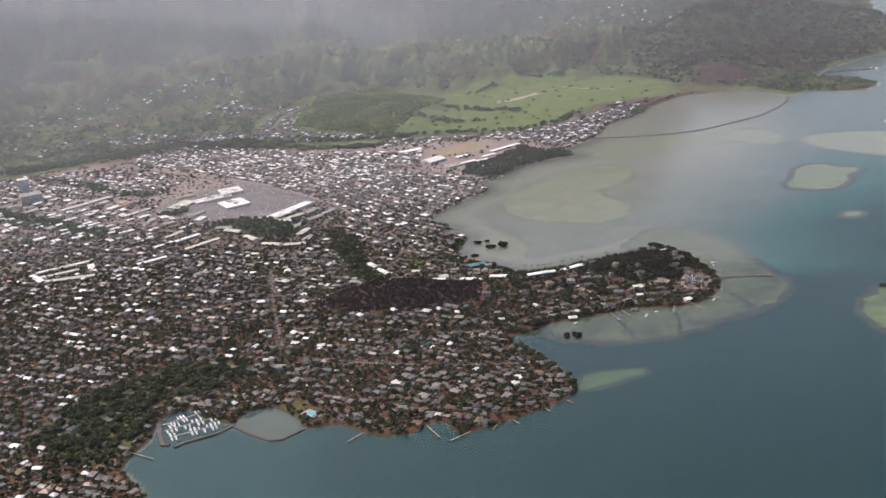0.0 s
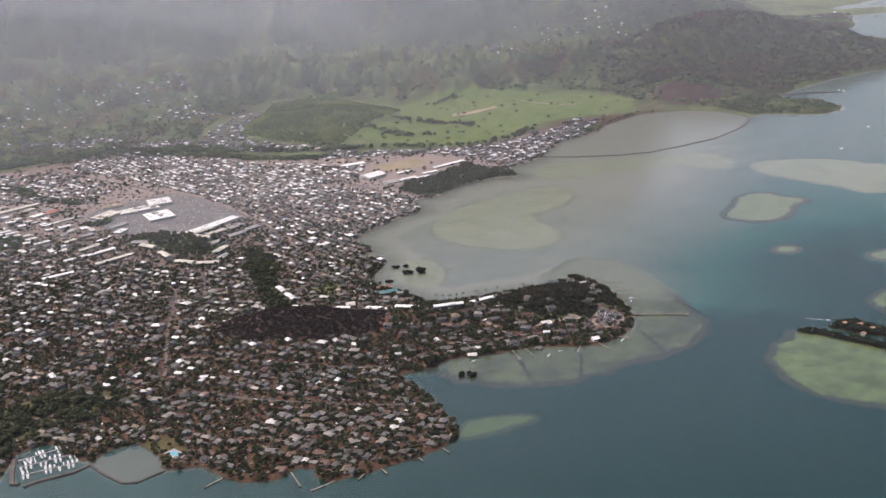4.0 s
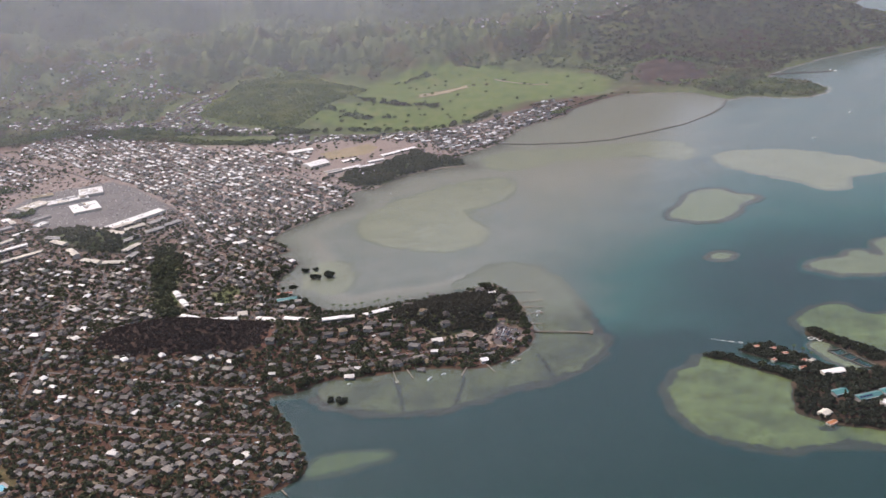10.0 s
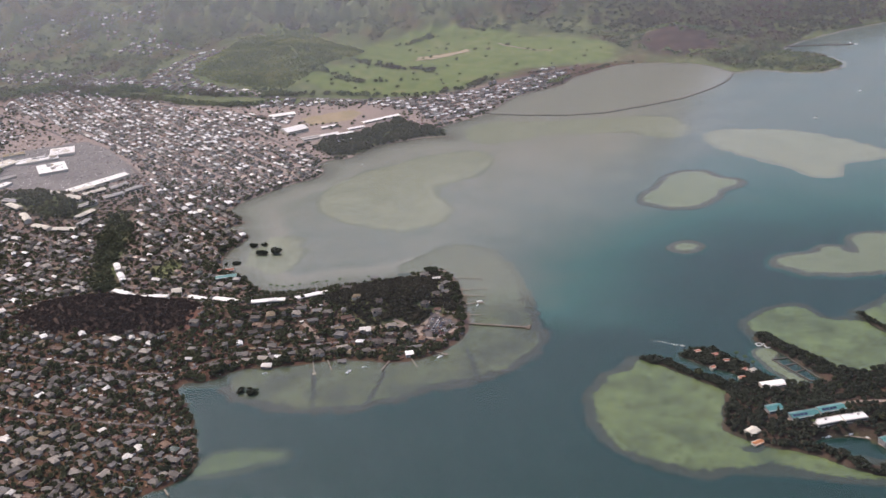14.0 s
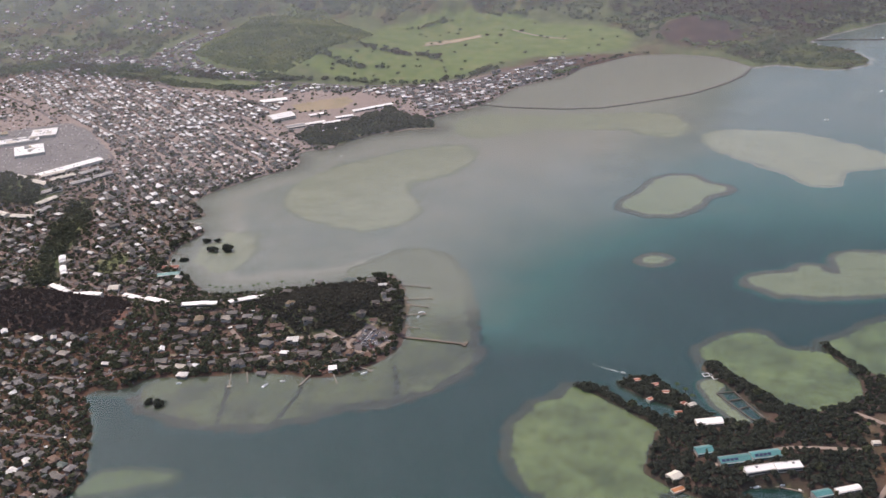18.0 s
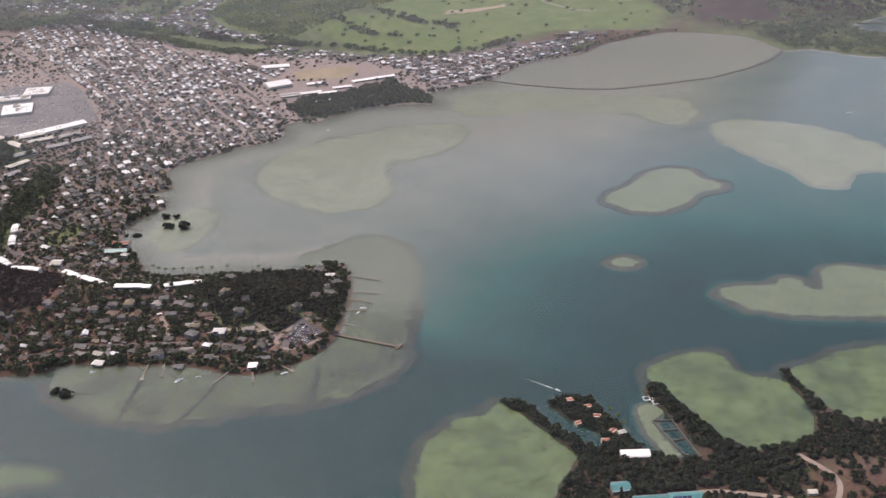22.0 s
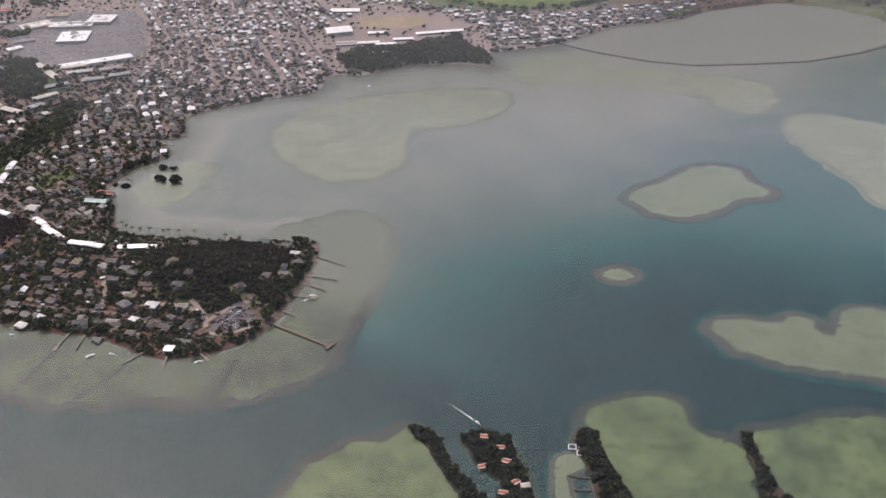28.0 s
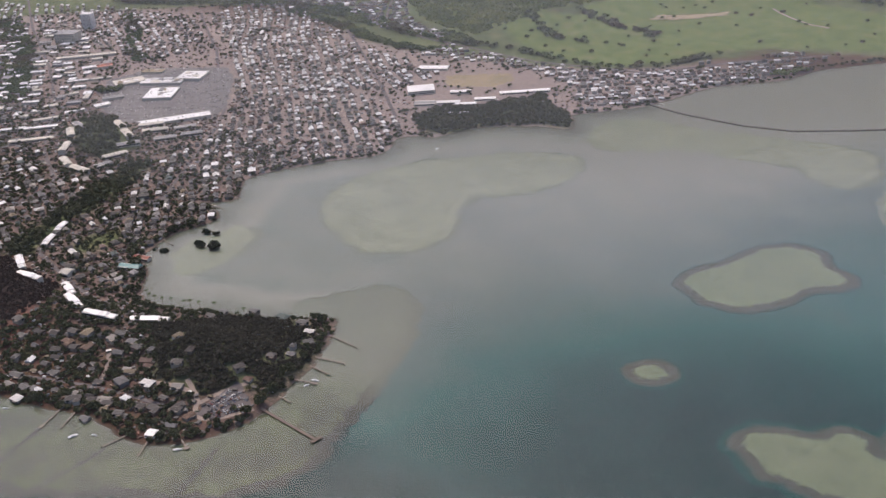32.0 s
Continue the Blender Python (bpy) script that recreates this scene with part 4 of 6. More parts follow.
def put_house(kind, x, y, turn, scale=1.0):
    z = float(ground_z(x, y))
    m = pose(x, y, z + 0.25, 0, 0, math.degrees(turn))
    ob = KINDS[kind]
    if used_kind[kind] == 0:
        ob.matrix_basis = m
    else:
        ob = copy_thing(ob, m)
    ob.scale = (scale, scale * rng.uniform(0.88, 1.1), scale)
    used_kind[kind] += 1


rng = random.Random(7)


def clear(x, y, r):
    cell = (int(x // 30), int(y // 30))
    for i in (-1, 0, 1):
        for j in (-1, 0, 1):
            for px, py, pr in SPOTS.get((cell[0] + i, cell[1] + j), ()):
                if (px - x) ** 2 + (py - y) ** 2 < (r + pr) ** 2:
                    return False
    return True


def take(x, y, r):
    SPOTS.setdefault((int(x // 30), int(y // 30)), []).append((x, y, r))


SPOTS = {}
KEEP_OFF = [WOODS, PASTURE, HILLOCK, DARK_HILL, MOUND, TREE_BELT, MALL_LOT, SCHOOL, PARK_LAWN, COURT]


# ---- larger buildings ----
def building(name, x, y, w, d, h, turn, label, roof=M_WHITE, wall=M_CREAM, category="building", pitch=0.0, group="", units=1, bays=0):
    """A larger building; flat roof with parapet, or pitched; rows of windows on its long sides."""
    z = float(ground_z(x, y))
    h = h * 0.62 if (y > 1950 and h < 12) or (x > 700 and y < 1700 and h > 3.4) else h
    top = new(name)
    top.matrix_basis = pose(x, y, z, 0, 0, turn)
    body = part("wall", block(-w / 2, -d / 2, -4, w / 2, d / 2, h, 0.08), wall, top)
    if pitch:
        for k in range(units):
            c, s = -w / 2 + (k + 0.5) * w / units, (k % 3 - 1) * 0.5
            v, f = roof_mesh(w / units - 1.2, d, h + s, pitch, 0.55, False)
            part("roof", mesh_of("roof", *moved((v, f), c, 0), roof), None, top)
    else:
        cover = part("roof", block(-w / 2 - 0.4, -d / 2 - 0.4, h, w / 2 + 0.4, d / 2 + 0.4, h + 0.45, 0.08), roof, top)
        for x0, y0, x1, y1 in ((-w / 2 - 0.4, -d / 2 - 0.4, w / 2 + 0.4, -d / 2 - 0.1), (-w / 2 - 0.4, d / 2 + 0.1, w / 2 + 0.4, d / 2 + 0.4)):
            part("parapet", block(x0, y0, h + 0.44, x1, y1, h + 1.1), wall, cover)
        local = random.Random(int(abs(x * 7 + y)))
        for _ in range(max(1, int(w * d / 500))):
            ax, ay = local.uniform(-w * 0.4, w * 0.4), local.uniform(-d * 0.3, d * 0.3)
            part("roof_vent", block(ax - 1.2, ay - 0.9, h + 0.44, ax + 1.2, ay + 0.9, h + 1.7, 0.1), M_GREY, cover)
    floors = max(1, int(h / 3.1))
    count = max(bays, 0) or max(2, int(w / 6))
    for level in range(floors if bays >= 0 else 0):
        z0 = 0.9 + level * h / floors
        for side in (-1, 1):
            if bays > 0:
                for k in range(count):
                    c = -w / 2 + (k + 0.5) * w / count
                    part("window", block(c - w / count * 0.34, side * d / 2 - 0.06, z0, c + w / count * 0.34, side * d / 2 + 0.06, z0 + h / floors * 0.5), M_GLASS, body)
            else:
                part("window_band", block(-w * 0.46, side * d / 2 - 0.06, z0, w * 0.46, side * d / 2 + 0.06, z0 + h / floors * 0.45), M_GLASS, body)
    r = max(w, d) * 0.55
    n = max(1, int(w / max(d, 8)))
    c, s = math.cos(radians(turn)), math.sin(radians(turn))
    for k in range(n):
        u = -w / 2 + (k + 0.5) * w / n
        take(x + c * u, y + s * u, min(d, w) * 0.62)
    return tagged(top, label, category, group)


for k in range(7):
    take(450 + 5 * k, 1684 + 5.5 * k, 12)
    take(452 + 2 * k, 1695 + 6 * k, 8)
# shopping centre and its neighbours
def mall_hall(x, y, w, d, h, turn, label, roof=M_WHITE, patches=6, seed=1):
    """A shopping centre hall whose flat roof carries skylights and patches of other tones."""
    top = building("shopping_mall", x, y, w, d, h, turn, label, roof, M_CREAM, "mall", bays=-1)
    r = random.Random(seed)
    for k in range(patches):
        a, b = r.uniform(-w * 0.42, w * 0.3), r.uniform(-d * 0.42, d * 0.25)
        u, v = r.uniform(0.08, 0.26) * w, r.uniform(0.08, 0.3) * d
        part("roof_section", block(a, b, 0.62 * h + 0.4 + 0.02 * k, min(a + u, w * 0.47), min(b + v, d * 0.47), 0.62 * h + 0.8 + 0.12 * k, 0.05), r.choice([M_CREAM, M_TAN, M_WHITE, M_GREY]), top)
    return top


mall_hall(-424, 2592, 52, 54, 9, 20, "shopping centre department hall with bright white flat roof", M_WHITE, 4, 1)
mall_hall(-402, 2478, 58, 66, 8, 28, "square shopping centre hall with patched white roof", M_WHITE, 9, 2)
mall_hall(-460, 2540, 88, 34, 7, 25, "middle shopping centre gallery with white and tan skylights", M_WHITE, 12, 3)
mall_hall(-527, 2512, 62, 38, 7, 58, "tan shopping centre wing with white ribs", M_CREAM, 8, 4)
mall_hall(-532, 2586, 46, 22, 6, 25, "low tan annexe behind the shopping centre", M_TAN, 2, 5)
building("warehouse_store", -776, 2618, 132, 16, 7, 41, "very long low store with cream roof", M_CREAM, category="store", bays=-1)
building("warehouse_store", -670, 2576, 32, 26, 7, 51, "broad store with red and white striped roof", M_RED, category="store", bays=-1)
building("shop_row", -696, 2556, 31, 20, 6, 53, "low shop block with white roof", M_WHITE, category="store", bays=-1)
building("shop_row", -738, 2533, 26, 14, 6, 59, "low shop block with white roof", M_WHITE, category="store", bays=-1)
building("shop_row", -642, 2474, 41, 9, 5, 43, "long low shop row with pale roof", M_WHITE, category="store", bays=-1)
building("shop_row", -608, 2505, 49, 9, 5, 44, "long low shop row with tan roof", M_CREAM, category="store", bays=-1)
building("shop_row", -582, 2408, 25, 14, 5, 56, "row of low shops with pale roofs", M_CREAM, category="store", bays=-1)
building("shop_row", -464, 2380, 30, 18, 6, 66, "flat-roofed store with pale roof", M_WHITE, category="store", bays=-1)
building("shop_row", -488, 2332, 37, 10, 5, 59, "long low shop row with pale roof", M_WHITE, category="store", bays=-1)
building("shop_row", -560, 2334, 27, 12, 5, 51, "row of low shops with pale roofs", M_CREAM, category="store", bays=-1)
building("shop_row", -480, 2423, 42, 14, 5, 46, "grey-roofed row of shops beside the car park", M_GREY, category="store", bays=-1)
building("shop_row", -503, 2278, 52, 12, 5, 52, "long cream-roofed store by the crossroads", M_CREAM, category="store", bays=-1)
building("shop_row", -516, 2208, 45, 12, 6, 42, "long white-roofed row by the main road", M_WHITE, category="store", bays=-1)
building("shop", -1040, 2730, 19, 13, 5, 54, "flat-roofed shop with pale roof along the main road", M_WHITE, category="shop", bays=-1)
building("shop", -972, 2668, 26, 13, 6, 40, "flat-roofed shop with pale roof along the main road", M_GREY, category="shop", bays=-1)
building("shop", -905, 2602, 32, 13, 7, 36, "flat-roofed shop with pale roof along the main road", M_CREAM, category="shop", bays=-1)
building("shop", -846, 2547, 30, 13, 5, 37, "flat-roofed shop with pale roof along the main road", M_WHITE, category="shop", bays=-1)
building("shop", -826, 2528, 29, 13, 6, 36, "flat-roofed shop with pale roof along the main road", M_CREAM, category="shop", bays=-1)
building("shop", -781, 2486, 30, 13, 7, 37, "flat-roofed shop with pale roof along the main road", M_WHITE, category="shop", bays=-1)
building("shop", -732, 2440, 24, 13, 5, 38, "flat-roofed shop with pale roof along the main road", M_WHITE, category="shop", bays=-1)
building("shop", -712, 2423, 26, 13, 6, 37, "flat-roofed shop with pale roof along the main road", M_WHITE, category="shop", bays=-1)
building("shop", -672, 2390, 24, 13, 7, 38, "flat-roofed shop with pale roof along the main road", M_CREAM, category="shop", bays=-1)
building("shop", -652, 2370, 23, 13, 5, 41, "flat-roofed shop with pale roof along the main road", M_WHITE, category="shop", bays=-1)
building("shop", -619, 2334, 34, 13, 6, 34, "flat-roofed shop with pale roof along the main road", M_WHITE, category="shop", bays=-1)
building("supermarket", -266, 2376, 132, 26, 7, 49, "long supermarket strip with glaring white roof", category="store", bays=-1)
building("apartment_tower", -985, 2815, 26, 22, 36, 20, "tall white apartment tower far down the main road", M_WHITE, M_WHITE, "tower block", bays=6)
building("office_block", -935, 2706, 50, 40, 21, 22, "square brown and cream office block", M_GREY, M_CREAM, "office", bays=8)
for k, (x, y, w, d, t) in enumerate([(-697, 2122, 112, 13, 24), (-738, 2066, 60, 13, 125), (-668, 2044, 95, 14, 4), (-636, 2092, 13, 60, 20), (-690, 2084, 60, 12, 24), (-520, 2105, 60, 12, 30), (-430, 2180, 80, 12, 40), (-470, 2235, 60, 12, 40)]):
    building("school_block", x, y, w, d, 7, t, "long two-storey school block with pale roof", M_WHITE if k % 2 else M_CREAM, category="school")
building("sports_hall", 74, 2697, 52, 40, 11, 37, "large hall with a bright white pitched roof", pitch=4.0, category="hall")
for x, y, w, d, t, k in [(158, 2662, 44, 14, 28, 0), (192, 2668, 40, 13, 28, 0), (205, 2618, 44, 15, 28, 0), (212, 2706, 40, 13, 28, 0), (262, 2770, 96, 14, 34, 0), (120, 2640, 40, 22, 28, 1), (150, 2720, 40, 14, 28, 0), (20, 2830, 62, 26, 20, 0)]:
    building("school_block", x, y, w, d, 6, t, "long low school block with white roof beside a playing field" if not k else "grey-roofed school block beside woods", M_GREY if k else M_WHITE, pitch=1.6, category="school")
local = random.Random(41)
for _ in range(260):
    x, y = local.uniform(-1120, -470), local.uniform(2240, 2760)
    along = (x + 560) * -0.66
    if not (-150 < (y - 2330) - along < 190) or not clear(x, y, 10) or float(inside_by(MALL_LOT, x, y)) > -6 or any(float(line_off(line, x, y)) < 13 for line in ROADS):
        continue
    building("shop", x, y, local.uniform(14, 30), local.uniform(10, 18), local.uniform(4, 7), 36 + local.choice([0, 0, 90]) + local.uniform(-4, 4), local.choice(["flat-roofed shop with pale roof along the main road", "low commercial block with grey roof"]),
             local.choice([M_WHITE, M_CREAM, M_GREY, M_WHITE]), local.choice([M_CREAM, M_GREY]), "shop", 0.0, "shops of the town centre", bays=-1)
# apartment rows round the wooded mound
for x, y, w, t in [(-395, 2262, 40, -20), (-372, 2222, 44, -38), (-330, 2172, 46, -55), (-284, 2132, 44, -28), (-236, 2120, 46, -8), (-212, 2150, 30, 70), (-224, 2188, 44, 62), (-236, 2232, 40, 50), (-270, 2262, 44, -30), (-320, 2292, 44, -25),
                   (-250, 2310, 46, 42), (-205, 2290, 40, 42), (-280, 2330, 46, 42), (-180, 2330, 40, 45), (-215, 2350, 40, 45)]:
    building("apartment_block", x, y, w, 13, 8.5, t, "three-storey apartment block with pale grey hipped roof", M_GREY if w < 42 else M_CREAM, M_CREAM, "apartments", 1.8, "apartment blocks round the wooded mound", 2)
# white-roofed terraces along the ridge of the point
for x, y, w, t in [(-80, 1945, 30, -65), (-60, 1905, 36, -62), (-30, 1832, 46, -32), (28, 1801, 44, 0), (94, 1809, 40, -26), (147, 1774, 46, -22), (212, 1760, 50, 6), (272, 1783, 50, 22)]:
    building("terrace_row", x, y, w, 9.5, 5.0, t, "stepped row of terraced homes with brilliant white roofs on the ridge", M_WHITE, M_CREAM, "terrace", 1.4, "white terraces on the ridge", 4)
building("round_house", 48, 1845, 16, 16, 6, 10, "pale round-fronted house beside a lawn", M_CREAM, pitch=2.5, category="house")
building("clubhouse", 112, 1900, 34, 12, 5, 12, "shore clubhouse with pale teal roof", M_TEAL, pitch=2.2, category="house", units=2)
building("clubhouse", 104, 1930, 26, 10, 4.5, 8, "shore building with red tile roof", M_RED, pitch=2.2, category="house")
building("pavilion", 429, 1627, 11, 11, 4, 12, "small white-roofed pavilion on the shore", M_WHITE, M_WHITE, "pavilion", 1.8)
# island laboratories
building("boathouse", 882, 1522, 30, 13, 6, 12, "boathouse with long white gable roof at the lagoon", M_WHITE, M_CREAM, "boathouse", 2.2)
building("laboratory", 871, 1464, 19, 15, 3.4, 18, "square laboratory with teal hipped roof among trees", M_TEAL, M_GREY, "laboratory", 2.8)
building("laboratory", 901, 1445, 34, 15, 3.4, 15, "two-storey laboratory with teal roof and solar panels", M_TEAL, M_GREY, "laboratory", 2.4)
building("laboratory", 933, 1452, 32, 14, 3.4, 15, "two-storey laboratory with teal roof and solar panels", M_TEAL, M_GREY, "laboratory", 2.4)
building("laboratory", 924, 1426, 32, 11, 3.4, 17, "white flat-roofed laboratory over the harbour", M_WHITE, M_CREAM, "laboratory")
building("laboratory", 953, 1430, 27, 12, 3.4, 12, "white laboratory with roof-top equipment over the harbour", M_WHITE, M_CREAM, "laboratory")
building("cottage", 838, 1419, 14, 13, 4.5, 40, "cottage with pale pitched roof on the island shore", M_CREAM, pitch=2.4, category="house")
building("cottage", 840, 1398, 13, 8, 3.5, 30, "cottage with rust orange roof on the island shore", M_ORANGE, pitch=1.6, category="house")
building("harbour_house", 980, 1392, 19, 12, 4, 20, "harbour house with teal roof", M_TEAL, M_GREY, pitch=2.0, category="house")
building("harbour_house", 1006, 1400, 26, 9, 5, 20, "long white-roofed harbour shed", M_WHITE, pitch=1.6, category="shed")
building("harbour_house", 1000, 1350, 14, 10, 4, 30, "pale-roofed hut on the harbour arm", M_CREAM, pitch=1.6, category="shed")
for x, y, t in [(826, 1602, 20), (820, 1572, 40), (850, 1545, 10), (856, 1560, 60), (838, 1585, 0), (806, 1612, 15), (866, 1560, 30), (1072, 1450, 20), (1100, 1440, 60), (1050, 1480, 10)]:
    building("hut", x, y, 9, 6, 3, t, "small red-brown hut on the island", M_RED if x < 860 else M_CREAM, pitch=1.3, category="hut")
for x, y in ((896, 1444), (930, 1451)):
    top = new("solar_array")
    z = float(ground_z(x, y)) + 5.0
    top.matrix_basis = pose(x, y - 3.2, z, 17, 0, 15)
    for k in range(4):
        part("solar_panel", block(-9 + 4.5 * k, -1.6, 0, -5 + 4.5 * k, 1.6, 0.15, 0.03), M_SOLAR, top)
    tagged(top, "dark solar panels on a teal laboratory roof", "solar panels")

# ---- homes: lots along streets ----
DISTRICTS = [  # outline, street angle, lot width, row depth, share of lots built
    ([(-900, 1150), (-900, 2150), (-420, 2180), (-240, 2060), (-200, 1870), (-160, 1700), (110, 1690), (125, 1540), (205, 1400), (205, 1330), (60, 1275), (-350, 1180)], -30, 13.5, 15.5, 0.80),
    ([(110, 1590), (115, 1735), (200, 1742), (330, 1750), (350, 1700), (440, 1690), (440, 1622), (330, 1618), (180, 1590)], 8, 22.0, 22.0, 0.80),
    ([(300, 1720), (330, 1770), (490, 1850), (490, 1760), (440, 1740), (380, 1690)], 30, 26.0, 26.0, 0.45),
    ([(-140, 2200), (-140, 2350), (-230, 2440), (-130, 2700), (110, 2560), (180, 2480), (175, 2400), (60, 2280), (40, 2215), (80, 2130), (100, 2080), (80, 1960), (-40, 1990)], -46, 12.0, 14.5, 0.94),
    ([(-740, 2990), (-740, 3120), (-600, 3140), (-340, 2990), (-200, 2900), (60, 2800), (20, 2680), (-130, 2640), (-230, 2500), (-380, 2680), (-560, 2850)], -46, 10.5, 13.0, 0.97),
    ([(-60, 2900), (-40, 2990), (180, 2940), (320, 2930), (430, 2990), (560, 3090), (650, 3180), (740, 3210), (640, 3000), (520, 2840), (400, 2720), (330, 2830), (200, 2900)], 30, 12.0, 14.0, 0.92),
    ([(-1500, 2200), (-1500, 2900), (-1150, 3000), (-760, 2960), (-560, 2780), (-600, 2640), (-800, 2680), (-1000, 2760), (-1100, 2700), (-800, 2420), (-560, 2300), (-480, 2190), (-900, 2160)], -40, 14.0, 16.0, 0.70),
    ([(-430, 3140), (-420, 3300), (-380, 3480), (-260, 3540), (-300, 3380), (-320, 3240), (-200, 3100), (-60, 3030), (-80, 2990), (-240, 3040)], 60, 11.0, 13.0, 0.92),
    ([(-215, 1870), (-240, 2060), (-165, 2180), (-150, 2080), (-120, 1960), (-90, 1850), (-160, 1830)], -30, 13.5, 15.5, 0.75),
    ([(-70, 1900), (-90, 2010), (-40, 1990), (85, 1960), (110, 1925), (140, 1890), (180, 1845), (60, 1840), (-30, 1850)], -20, 14.0, 16.0, 0.65)]
POINT_HOMES = [(113, 1715, 0), (137, 1699, 0), (174, 1718, 10), (214, 1686, 15), (210, 1655, 10), (235, 1662, 10), (199, 1639, 10), (324, 1699, 20), (362, 1689, 10), (339, 1713, 20), (340, 1762, 80), (375, 1724, 20), (287, 1739, 15), (258, 1736, 0), (454, 1793, 10), (466, 1813, 15), (441, 1753, 70), (459, 1746, 10), (464, 1847, 50), (449, 1869, 10)]
POINT_HOMES += [(430, 1879, 10), (423, 1676, 80), (443, 1668, 80), (302, 1633, 40), (323, 1643, 30), (341, 1646, 30), (370, 1636, 20), (339, 1616, 10), (301, 1672, 5), (267, 1695, 5), (206, 1711, 0), (398, 1699, 20), (397, 1677, 0), (397, 1882, 0), (314, 1844, 0), (352, 1880, 0), (321, 1857, 0), (239, 1607, 0), (242, 1628, 0), (268, 1639, 30), (384, 1655, 15)]
singles, rest = [], []
for n, (outline, angle, lot, deep, share) in enumerate(DISTRICTS):
    p = np.array(outline, float)
    c, s = math.cos(radians(angle)), math.sin(radians(angle))
    mid = p.mean(0)
    reach = np.abs(p - mid).max() * 1.5
    row, lots = -reach, []
    count = 0
    while row < reach:
        row += deep if count % 2 else deep + 7
        count += 1
        col = -reach + rng.uniform(0, lot)
        while col < reach:
            col += lot * rng.uniform(0.88, 1.15)
            bend = 18 * math.sin(col / 190 + n) + 5 * math.sin(col / 71 + row / 120)
            loose = 3.6 if n < 3 else 1.6
            u, v = col + rng.uniform(-loose, loose), row + bend + rng.uniform(-loose, loose)
            x, y = mid[0] + c * u - s * v, mid[1] + s * u + c * v
            if rng.random() < share:
                lots.append((x, y, radians(angle) + rng.choice([0, 0, math.pi / 2] if n < 3 else [0, 0, 0, math.pi / 2]) + rng.gauss(0, 0.22 if n < 3 else 0.08) + (math.pi if count % 2 else 0)))
    within_it = inside_by(p, np.array([h[0] for h in lots]), np.array([h[1] for h in lots])) > 0
    rest += [h for h, k in zip(lots, within_it) if k]
xs, ys = np.array([h[0] for h in rest]), np.array([h[1] for h in rest])
ok = np.maximum(inside_by(MAINLAND, xs, ys), inside_by(ISLE, xs, ys)) > 6
for outline in KEEP_OFF:
    ok &= inside_by(outline, xs, ys) < 4
for outline, share in ((SOUTH_WOOD, 0.75), (PENINSULA_WOOD, 0.7)):
    ok &= (inside_by(outline, xs, ys) < 0) | (np.array([rng.random() for _ in rest]) > share)
groves = wavy(xs, ys, 150, 77)
ok &= groves < np.where(ys < 1750, 0.36, 0.62)
for line in ALL_ROADS:
    ok &= line_off(line, xs, ys) > 9
homes = [h for h, k in zip(rest, ok) if k and clear(h[0], h[1], 5.0)]
homes.sort(key=lambda h: h[1] - 0.35 * max(h[0], 0) + (0 if h[0] > -430 else 900))
homes = [h for h in [(x, y, radians(t)) for x, y, t in POINT_HOMES] if clear(h[0], h[1], 3)] + homes
# outlying homes in the valley and on the far slopes
for cx, cy, rx, ry, many in [(242, 4340, 170, 60, 110), (565, 4095, 200, 45, 120), (800, 4480, 260, 70, 260), (1060, 4470, 150, 60, 90), (1000, 4700, 300, 80, 60), (1760, 4500, 120, 90, 90), (1960, 4900, 160, 60, 20),
                             (-540, 3215, 120, 45, 130), (-705, 3760, 110, 150, 90), (-529, 3570, 120, 60, 80), (-1080, 4000, 160, 120, 70), (-800, 3320, 200, 60, 110), (-950, 3600, 220, 110, 70), (-1250, 3350, 260, 180, 80)]:
    for _ in range(many):
        x, y = rng.gauss(cx, rx * 0.55), rng.gauss(cy, ry * 0.55)
        homes.append((x, y, rng.uniform(0, 3.14)))
for i, (x, y, turn) in enumerate(homes):
    take(x, y, 8.0 if i < len(POINT_HOMES) else 5.5)
    if i < 300:
        put_house(rng.choices(range(6), (5, 5, 4, 4, 2, 3))[0], x, y, turn, rng.uniform(0.68, 1.0) if x > 110 and y > 1580 else rng.uniform(0.62, 0.92))
walls, roofs, pale = [], [], []
for x, y, turn in homes[300:]:
    w, d, h, rise, hipped = SIZES[rng.choices(range(6), (5, 5, 4, 3, 2, 4))[0]]
    k = rng.uniform(0.58, 0.92) if y < 2250 else rng.uniform(0.52, 0.72)
    z = float(ground_z(x, y)) + 0.2
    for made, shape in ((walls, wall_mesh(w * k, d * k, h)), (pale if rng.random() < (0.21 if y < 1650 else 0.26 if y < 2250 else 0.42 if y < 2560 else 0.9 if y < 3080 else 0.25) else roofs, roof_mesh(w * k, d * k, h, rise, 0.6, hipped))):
        v, f = moved(shape, x, y, turn)
        made.append(([(a, b, c2 + z) for a, b, c2 in v], f))
town_homes = tagged(new("town_houses", mesh_of("town_houses", *joined(*walls), M_WALLS)), "dense suburb of low pale-walled homes", "houses", kind="stuff")
part("roofs", mesh_of("roofs", *joined(*roofs), M_ROOFS), None, town_homes, "mixed grey, brown and white roofs")
part("roofs", mesh_of("roofs", *joined(*pale), M_ROOFS_BRIGHT), None, town_homes, "brighter white and grey roofs")


